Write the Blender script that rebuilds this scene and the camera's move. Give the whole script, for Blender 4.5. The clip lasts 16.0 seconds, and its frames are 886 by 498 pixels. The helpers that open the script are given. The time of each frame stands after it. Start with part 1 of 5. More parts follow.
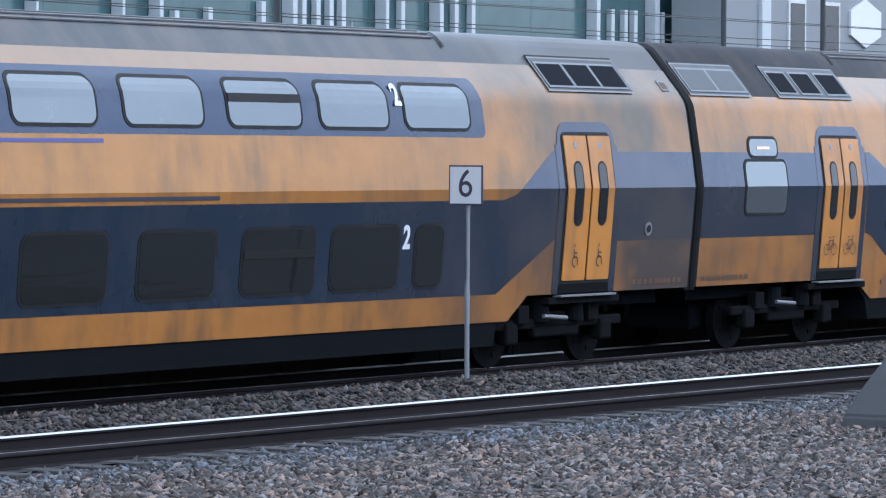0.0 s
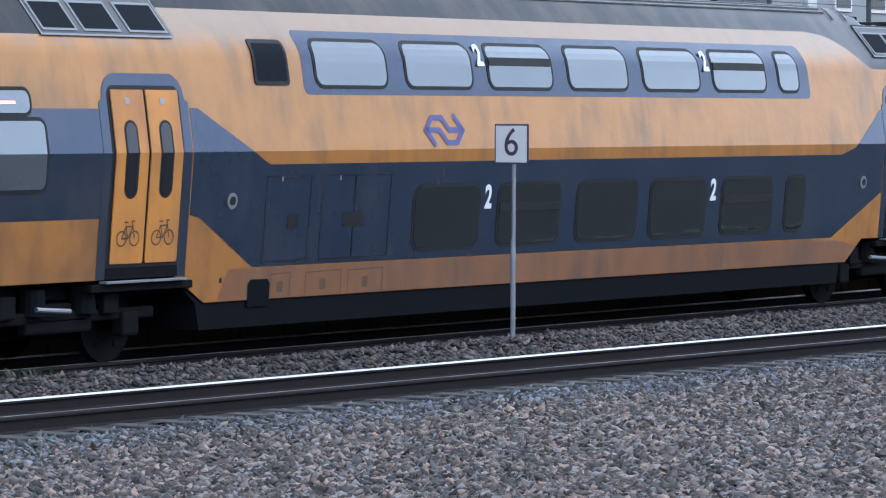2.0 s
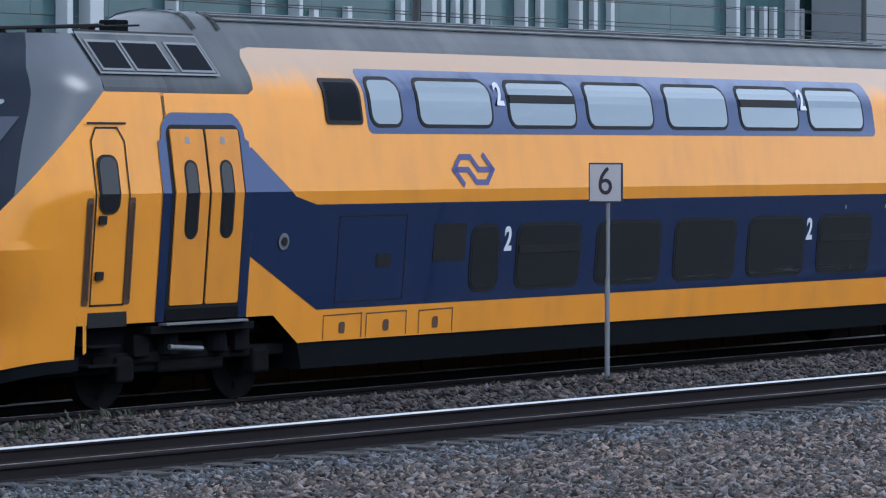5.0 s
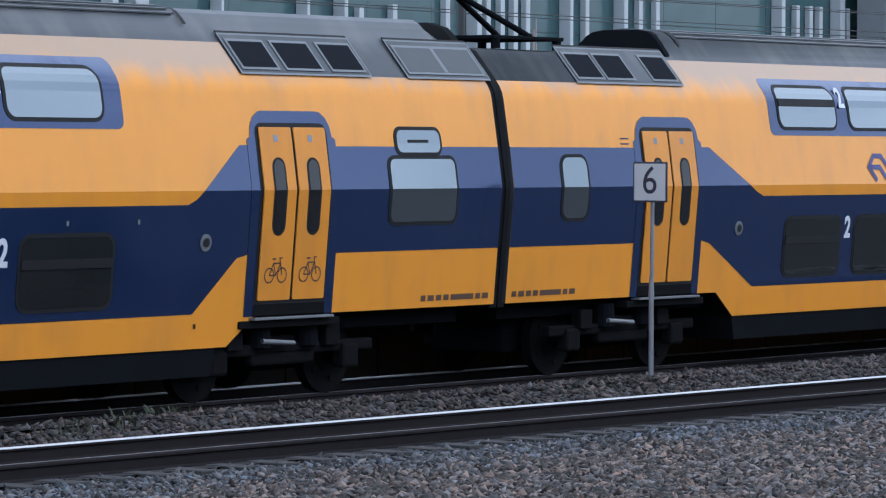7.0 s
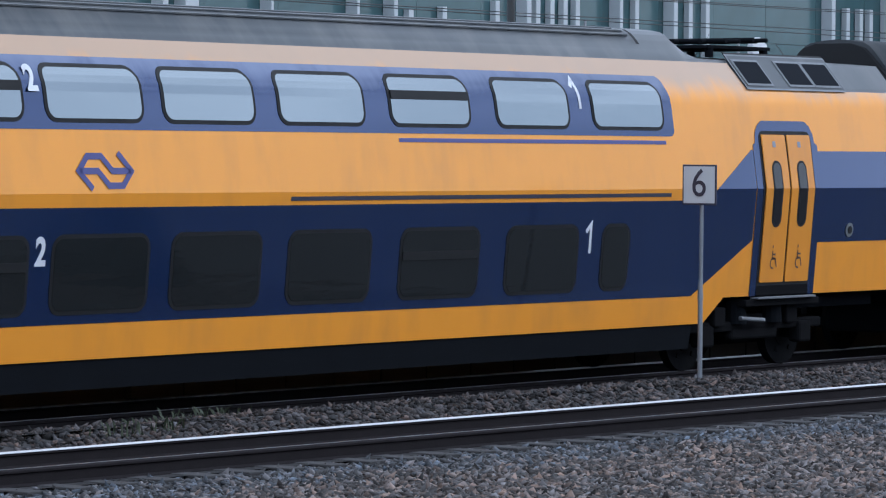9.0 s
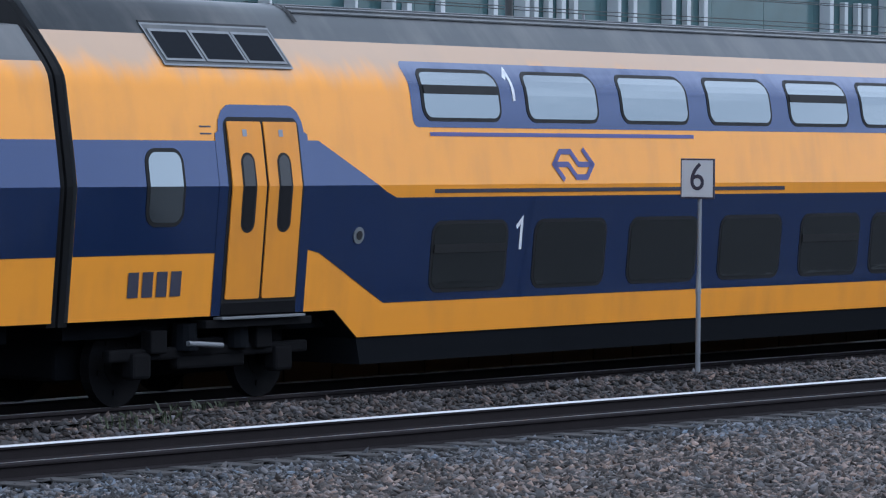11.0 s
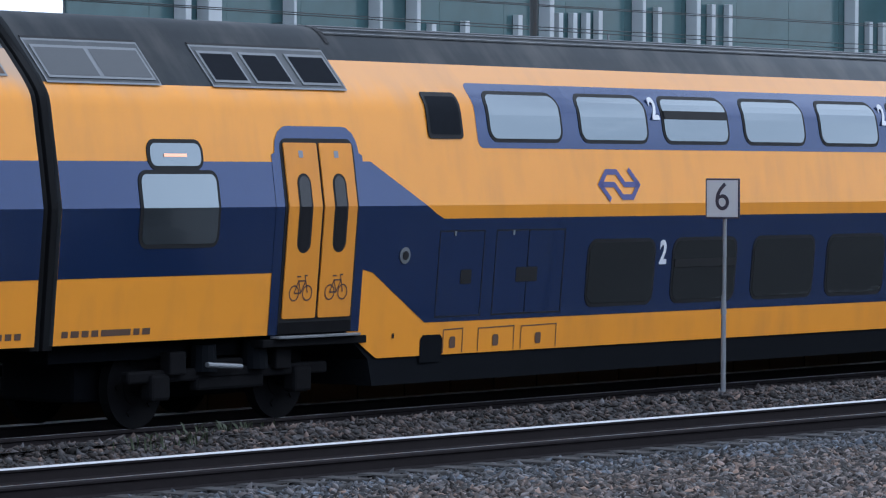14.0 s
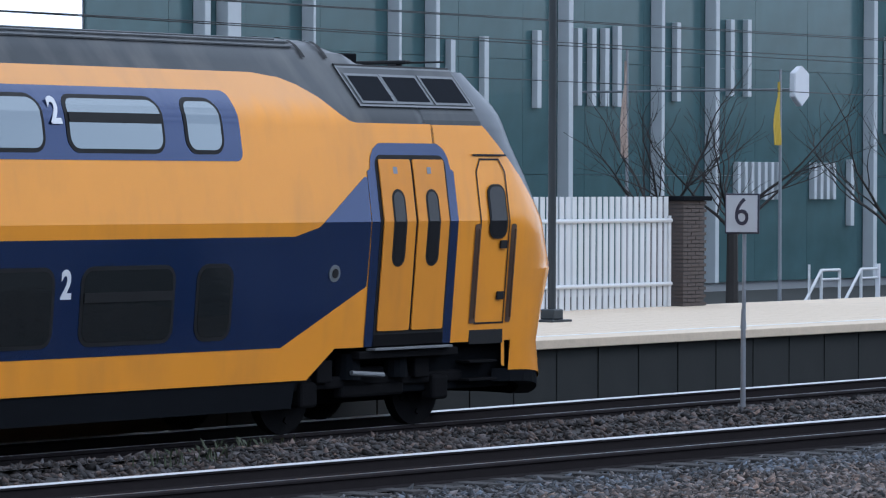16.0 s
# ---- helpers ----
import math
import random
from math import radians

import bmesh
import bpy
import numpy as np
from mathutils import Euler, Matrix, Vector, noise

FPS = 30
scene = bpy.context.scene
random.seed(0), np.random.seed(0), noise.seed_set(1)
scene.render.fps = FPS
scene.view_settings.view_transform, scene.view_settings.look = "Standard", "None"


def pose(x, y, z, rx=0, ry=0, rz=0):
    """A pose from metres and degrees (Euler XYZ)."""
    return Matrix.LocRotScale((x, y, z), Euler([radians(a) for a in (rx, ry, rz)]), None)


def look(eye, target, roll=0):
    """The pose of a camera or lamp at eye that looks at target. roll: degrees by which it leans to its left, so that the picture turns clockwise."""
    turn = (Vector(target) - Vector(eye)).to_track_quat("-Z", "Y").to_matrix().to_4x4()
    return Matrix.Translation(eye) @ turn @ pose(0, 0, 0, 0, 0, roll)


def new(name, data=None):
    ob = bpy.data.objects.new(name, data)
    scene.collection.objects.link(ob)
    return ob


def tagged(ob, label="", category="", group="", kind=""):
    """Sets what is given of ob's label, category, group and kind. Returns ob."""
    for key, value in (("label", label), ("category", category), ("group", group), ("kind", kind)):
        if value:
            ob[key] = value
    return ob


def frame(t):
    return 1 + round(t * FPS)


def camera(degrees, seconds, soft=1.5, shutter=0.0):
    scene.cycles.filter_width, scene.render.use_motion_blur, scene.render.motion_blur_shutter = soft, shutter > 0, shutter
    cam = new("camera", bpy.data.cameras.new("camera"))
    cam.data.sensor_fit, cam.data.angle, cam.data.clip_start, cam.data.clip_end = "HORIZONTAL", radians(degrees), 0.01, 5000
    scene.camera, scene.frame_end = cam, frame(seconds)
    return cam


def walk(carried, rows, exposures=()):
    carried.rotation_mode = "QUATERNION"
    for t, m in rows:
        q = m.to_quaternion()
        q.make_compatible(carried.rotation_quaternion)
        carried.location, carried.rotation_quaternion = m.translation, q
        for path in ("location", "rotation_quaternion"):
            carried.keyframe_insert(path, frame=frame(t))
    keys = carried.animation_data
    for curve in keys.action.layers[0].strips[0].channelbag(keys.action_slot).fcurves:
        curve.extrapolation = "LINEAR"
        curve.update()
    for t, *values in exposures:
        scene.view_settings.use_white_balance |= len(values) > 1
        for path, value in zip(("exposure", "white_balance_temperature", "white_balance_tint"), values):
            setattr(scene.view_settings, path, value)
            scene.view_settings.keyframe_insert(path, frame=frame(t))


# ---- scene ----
# x along the track, y away from the camera, z up from the top of the rails
CAM_Z = 2.950
PATH = [
    (0, 56.907, -1.410, 0.251),
    (0.5, 56.892, -1.203, 0.530),
    (1, 56.760, -1.815, 0.241),
    (1.5, 56.611, -2.182, 0.295),
    (2, 56.240, -2.011, 0.122),
    (2.5, 55.923, -2.008, 0.248),
    (3, 55.696, -1.735, 0.317),
    (3.5, 55.344, -1.494, 0.236),
    (4, 55.205, -1.421, -0.075),
    (6.3, 54.381, -1.448, 0.204),
    (6.5, 54.308, -1.415, 0.151),
    (7, 54.222, -1.467, 0.218),
    (7.5, 54.173, -1.465, 0.118),
    (8, 54.151, -1.398, 0.007),
    (8.5, 53.856, -1.351, 0.200),
    (9, 53.507, -1.439, 0.357),
    (9.5, 53.433, -1.564, 0.401),
    (9.7, 53.489, -1.610, 0.482),
    (11.8, 53.618, -1.522, 0.302),
    (12, 53.660, -1.560, 0.318),
    (12.5, 53.657, -1.556, 0.396),
    (13, 53.643, -1.494, 0.288),
    (13.5, 53.508, -1.506, 0.316),
    (14, 53.169, -1.234, 0.270),
    (14.5, 53.265, -1.182, 0.613),
    (15, 53.307, -1.146, 0.324),
    (15.5, 53.198, -1.436, 0.236),
    (16, 52.884, -1.009, 0.181),
]
TRAVEL = [
    (0, -0.000),
    (0.5, -4.672),
    (1, -9.348),
    (1.5, -13.998),
    (2, -18.626),
    (2.5, -23.246),
    (3, -27.848),
    (3.5, -32.420),
    (4, -36.960),
    (6.3, -57.815),
    (6.5, -59.626),
    (7, -64.146),
    (7.5, -68.657),
    (8, -73.169),
    (8.5, -77.705),
    (9, -82.249),
    (9.5, -86.783),
    (9.7, -88.596),
    (11.8, -107.659),
    (12, -109.470),
    (12.5, -113.986),
    (13, -118.490),
    (13.5, -122.975),
    (14, -127.439),
    (14.5, -131.879),
    (15, -136.284),
    (15.5, -140.654),
    (16, -145.000),
]
SIDE = 28.198   # the train's near side
cam = camera(12.869, 16.0, soft=1.2)


def aim(yaw, pitch, roll):
    y, p = radians(yaw), radians(pitch)
    way = Vector((math.sin(y) * math.cos(p), math.cos(y) * math.cos(p), math.sin(p)))
    eye = Vector((0, 0, CAM_Z))
    return look(eye, eye + way * 50, roll)


walk(cam, [(t, aim(*r)) for t, *r in PATH], [(0, 0.0, 5650, 10), (2, 0.05, 5700, 10), (3, 0.0, 5700, 10), (4.5, -0.55, 5700, 10), (9, -0.57, 5700, 10), (13, -0.62, 5700, 10), (16, -0.75, 5700, 10)])

# ---- daylight: a bright overcast sky ----
world = bpy.data.worlds.new("sky")
scene.world = world
world.use_nodes = True
wn = world.node_tree
sky = wn.nodes.new("ShaderNodeTexSky")
sky.sky_type = "NISHITA"
sky.sun_disc = False
sky.sun_elevation, sky.sun_rotation = radians(42), radians(150)
sky.air_density, sky.dust_density, sky.ozone_density = 1.0, 1.5, 4.0
# broken white cloud over the whole sky
puffs = wn.nodes.new("ShaderNodeTexNoise")
puffs.inputs["Scale"].default_value, puffs.inputs["Detail"].default_value = 10.0, 3.0
cover = wn.nodes.new("ShaderNodeMapRange")
cover.inputs[1].default_value, cover.inputs[2].default_value = 0.38, 0.58
cover.inputs[3].default_value, cover.inputs[4].default_value = 0.45, 0.95
cloud = wn.nodes.new("ShaderNodeMix")
cloud.data_type = "RGBA"
cloud.inputs[7].default_value = (16.2, 17.8, 20.0, 1)
wn.links.new(puffs.outputs[0], cover.inputs[0])
wn.links.new(cover.outputs[0], cloud.inputs[0])
wn.links.new(sky.outputs[0], cloud.inputs[6])
wn.links.new(cloud.outputs[2], wn.nodes["Background"].inputs[0])
wn.nodes["Background"].inputs[1].default_value = 0.15
sun_data = bpy.data.lights.new("sun", "SUN")
sun_data.energy, sun_data.angle, sun_data.color = 1.1, radians(20), (1.0, 0.97, 0.93)
sun = new("sun", sun_data)
sun.matrix_world = look((37.2, -64.4, 66.9), (0, 0, 0))


# ---- materials ----
def mat(name, colour, rough=0.6, metal=0.0, scale=6.0, vary=0.18, bump=0.0, fine=60.0, ior=1.5, coat=0.0, streak=None, island=0.0, soot=None, other=None, tint=None, film=None, stretch=None, tinted_gloss=None):
    m = bpy.data.materials.new(name)
    m.use_nodes = True
    n, l = m.node_tree.nodes, m.node_tree.links
    b = n["Principled BSDF"]
    tc = n.new("ShaderNodeTexCoord")
    big, small = n.new("ShaderNodeTexNoise"), n.new("ShaderNodeTexNoise")
    big.inputs["Scale"].default_value, small.inputs["Scale"].default_value = scale, fine
    big.inputs["Detail"].default_value = 4
    base = tc.outputs["Object"]
    if stretch:
        squash = n.new("ShaderNodeMapping")
        squash.inputs["Scale"].default_value = stretch
        l.new(base, squash.inputs[0])
        base = squash.outputs[0]
    for q in (big, small):
        l.new(base, q.inputs["Vector"])
    mix = n.new("ShaderNodeMix")
    mix.data_type = "RGBA"
    mix.inputs[6].default_value = (*[c * (1 - vary) for c in colour], 1)
    mix.inputs[7].default_value = (*[min(1, c * (1 + vary)) for c in (other or colour)], 1)
    add = n.new("ShaderNodeMath")
    add.operation = "MULTIPLY_ADD"
    add.inputs[1].default_value, add.inputs[2].default_value = 0.35, 0.0
    l.new(small.outputs[0], add.inputs[0])
    tot = n.new("ShaderNodeMath")
    tot.operation = "MULTIPLY_ADD"
    tot.inputs[1].default_value = 0.65
    l.new(big.outputs[0], tot.inputs[0])
    l.new(add.outputs[0], tot.inputs[2])
    l.new(tot.outputs[0], mix.inputs[0])
    col = mix.outputs[2]
    if island:
        geo = n.new("ShaderNodeNewGeometry")
        hsv = n.new("ShaderNodeHueSaturation")
        mr = n.new("ShaderNodeMapRange")
        mr.inputs[3].default_value, mr.inputs[4].default_value = 0.22, 0.22 + 3.0 * island
        pw = n.new("ShaderNodeMath")
        pw.operation = "POWER"
        pw.inputs[1].default_value = 2.4
        l.new(geo.outputs["Random Per Island"], pw.inputs[0])
        l.new(pw.outputs[0], mr.inputs[0])
        l.new(mr.outputs[0], hsv.inputs["Value"])
        fr = n.new("ShaderNodeMath")
        fr.operation = "MULTIPLY"
        fr.inputs[1].default_value = 17.3
        fr2 = n.new("ShaderNodeMath")
        fr2.operation = "FRACT"
        l.new(geo.outputs["Random Per Island"], fr.inputs[0])
        l.new(fr.outputs[0], fr2.inputs[0])
        kind = n.new("ShaderNodeMix")      # rusty to bluish stones
        kind.data_type = "RGBA"
        kind.inputs[6].default_value = (1.3, 0.98, 0.8, 1)
        kind.inputs[7].default_value = (0.88, 0.98, 1.09, 1)
        l.new(fr2.outputs[0], kind.inputs[0])
        tone = n.new("ShaderNodeMix")
        tone.data_type, tone.blend_type = "RGBA", "MULTIPLY"
        tone.inputs[0].default_value = 1.0
        l.new(col, tone.inputs[6])
        l.new(kind.outputs[2], tone.inputs[7])
        l.new(tone.outputs[2], hsv.inputs["Color"])
        col = hsv.outputs[0]
    if streak:
        # dirt that has run down the side, and blotches
        tint, amount, low = streak
        mp = n.new("ShaderNodeMapping")
        mp.inputs["Scale"].default_value = (3.2, 1.0, 0.8)
        l.new(tc.outputs["Object"], mp.inputs[0])
        run = n.new("ShaderNodeTexNoise")
        run.inputs["Scale"].default_value, run.inputs["Detail"].default_value = 1.0, 6
        l.new(mp.outputs[0], run.inputs["Vector"])
        blot = n.new("ShaderNodeTexNoise")
        blot.inputs["Scale"].default_value, blot.inputs["Detail"].default_value = 0.9, 6
        l.new(tc.outputs["Object"], blot.inputs["Vector"])
        mul = n.new("ShaderNodeMath")
        mul.operation = "MULTIPLY"
        l.new(run.outputs[0], mul.inputs[0])
        l.new(blot.outputs[0], mul.inputs[1])
        rng = n.new("ShaderNodeMapRange")
        rng.inputs[1].default_value, rng.inputs[2].default_value = low, 0.42
        rng.inputs[3].default_value, rng.inputs[4].default_value = 0.0, amount
        l.new(mul.outputs[0], rng.inputs[0])
        d = n.new("ShaderNodeMix")
        d.data_type = "RGBA"
        d.inputs[7].default_value = (*tint, 1)
        l.new(rng.outputs[0], d.inputs[0])
        l.new(col, d.inputs[6])
        col = d.outputs[2]
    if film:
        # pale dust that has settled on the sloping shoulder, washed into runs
        # on the blue it also paints in the paler sheen of the bend
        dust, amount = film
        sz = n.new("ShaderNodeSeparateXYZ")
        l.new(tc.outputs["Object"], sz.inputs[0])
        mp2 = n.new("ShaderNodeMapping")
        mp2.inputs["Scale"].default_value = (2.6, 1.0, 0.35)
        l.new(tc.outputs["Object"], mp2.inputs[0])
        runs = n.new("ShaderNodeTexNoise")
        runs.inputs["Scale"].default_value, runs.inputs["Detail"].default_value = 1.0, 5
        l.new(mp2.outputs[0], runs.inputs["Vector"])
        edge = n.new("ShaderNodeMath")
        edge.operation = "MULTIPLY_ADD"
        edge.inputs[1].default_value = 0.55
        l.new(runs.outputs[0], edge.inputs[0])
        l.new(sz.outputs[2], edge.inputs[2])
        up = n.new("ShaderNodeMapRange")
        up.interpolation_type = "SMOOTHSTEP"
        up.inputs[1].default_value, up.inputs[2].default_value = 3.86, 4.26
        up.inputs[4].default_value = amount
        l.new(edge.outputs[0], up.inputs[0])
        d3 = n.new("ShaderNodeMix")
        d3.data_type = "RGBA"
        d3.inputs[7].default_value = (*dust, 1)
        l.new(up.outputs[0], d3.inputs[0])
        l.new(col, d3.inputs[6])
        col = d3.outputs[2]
    if soot:
        # brake soot that thickens towards one end of the car
        u0, u1, amount = soot
        sx = n.new("ShaderNodeSeparateXYZ")
        l.new(tc.outputs["Object"], sx.inputs[0])
        ramp = n.new("ShaderNodeMapRange")
        ramp.interpolation_type = "SMOOTHSTEP"
        ramp.inputs[1].default_value, ramp.inputs[2].default_value = u0, u1
        l.new(sx.outputs[0], ramp.inputs[0])
        cl = n.new("ShaderNodeTexNoise")
        cl.inputs["Scale"].default_value, cl.inputs["Detail"].default_value = 0.45, 3
        l.new(tc.outputs["Object"], cl.inputs["Vector"])
        cr = n.new("ShaderNodeMapRange")
        cr.inputs[1].default_value, cr.inputs[2].default_value = 0.30, 0.58
        cr.inputs[4].default_value = amount
        l.new(cl.outputs[0], cr.inputs[0])
        mu = n.new("ShaderNodeMath")
        mu.operation = "MULTIPLY"
        l.new(ramp.outputs[0], mu.inputs[0])
        l.new(cr.outputs[0], mu.inputs[1])
        d2 = n.new("ShaderNodeMix")
        d2.data_type = "RGBA"
        d2.inputs[7].default_value = (0.055, 0.05, 0.05, 1)
        l.new(mu.outputs[0], d2.inputs[0])
        l.new(col, d2.inputs[6])
        col = d2.outputs[2]
    l.new(col, b.inputs["Base Color"])
    rr = n.new("ShaderNodeMapRange")
    rr.inputs[3].default_value, rr.inputs[4].default_value = max(0.02, rough * 0.8), min(1, rough * 1.2)
    l.new(big.outputs[0], rr.inputs[0])
    l.new(rr.outputs[0], b.inputs["Roughness"])
    b.inputs["Metallic"].default_value = metal
    b.inputs["IOR"].default_value = ior
    b.inputs["Coat Weight"].default_value = coat
    if tint:
        b.inputs["Specular Tint"].default_value = (*tint, 1)
    b.inputs["Coat Roughness"].default_value = 0.05
    if bump:
        bp = n.new("ShaderNodeBump")
        bp.inputs["Strength"].default_value, bp.inputs["Distance"].default_value = bump, 0.02
        l.new(tot.outputs[0], bp.inputs["Height"])
        l.new(bp.outputs[0], b.inputs["Normal"])
    if tinted_gloss:
        # an added glossy lobe; its tint puts the sky's sheen into the material
        shine, amount = tinted_gloss
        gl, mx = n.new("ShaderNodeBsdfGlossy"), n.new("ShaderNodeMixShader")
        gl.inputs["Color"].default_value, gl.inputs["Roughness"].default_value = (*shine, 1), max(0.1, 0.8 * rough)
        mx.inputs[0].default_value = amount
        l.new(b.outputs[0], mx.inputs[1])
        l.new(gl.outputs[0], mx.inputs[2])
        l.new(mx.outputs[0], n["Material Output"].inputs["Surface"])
    return m


def washed(name, dust):
    """The paints of a fairly clean car; dust: how much lies on its shoulder."""
    return dict(
        glass="glass",
        yellow=mat("yellow_paint" + name, (0.80, 0.305, 0.030), 0.2, ior=1.5, tinted_gloss=((1.0, 0.82, 0.55), 0.05), scale=0.8, vary=0.06, fine=3, streak=((0.50, 0.21, 0.05), 0.35, 0.22), film=((0.30, 0.255, 0.215), dust)),
        # blue gloss tint: the bluish sky sheen of the upper side, set by colour
        blue=mat("blue_paint" + name, (0.006, 0.016, 0.052), 0.12, ior=1.45, tinted_gloss=((0.50, 0.60, 1.0), 0.10), scale=0.8, vary=0.1, fine=3, streak=((0.02, 0.03, 0.06), 0.3, 0.24), film=((0.20, 0.22, 0.28), dust * 0.6)),
        door=mat("yellow_door_paint" + name, (0.70, 0.27, 0.034), 0.22, ior=1.6, scale=1.2, vary=0.08, fine=4, streak=((0.46, 0.19, 0.05), 0.4, 0.22)),
        roof=mat("grey_roof_paint" + name, (0.056, 0.061, 0.066), 0.36, scale=0.7, vary=0.18, fine=9, streak=((0.14, 0.135, 0.13), 0.5, 0.22)),
    )


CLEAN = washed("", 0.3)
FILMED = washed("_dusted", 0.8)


def grimy(name, soot):
    return dict(
        glass="dustyglass",
        yellow=mat("dusty_yellow_paint_" + name, (0.35, 0.146, 0.038), 0.22, ior=1.5, tinted_gloss=((1.0, 0.82, 0.55), 0.05), bump=0.9, scale=1.5, vary=0.26, fine=4, streak=((0.15, 0.08, 0.04), 0.75, 0.22), soot=soot, film=((0.19, 0.15, 0.12), 0.8)),
        blue=mat("dusty_blue_paint_" + name, (0.012, 0.021, 0.036), 0.18, bump=0.6, ior=1.45, tinted_gloss=((0.58, 0.68, 1.0), 0.06), scale=0.8, vary=0.12, fine=3, streak=((0.04, 0.04, 0.048), 0.5, 0.2), soot=soot),
        door=mat("dusty_door_paint_" + name, (0.50, 0.21, 0.05), 0.25, scale=1.5, vary=0.12, fine=5, streak=((0.2, 0.11, 0.06), 0.6, 0.2)),
        roof=mat("dusty_roof_paint_" + name, (0.062, 0.066, 0.072), 0.42, scale=0.7, vary=0.2, fine=9, streak=((0.15, 0.13, 0.115), 0.5, 0.2), soot=soot),
    )


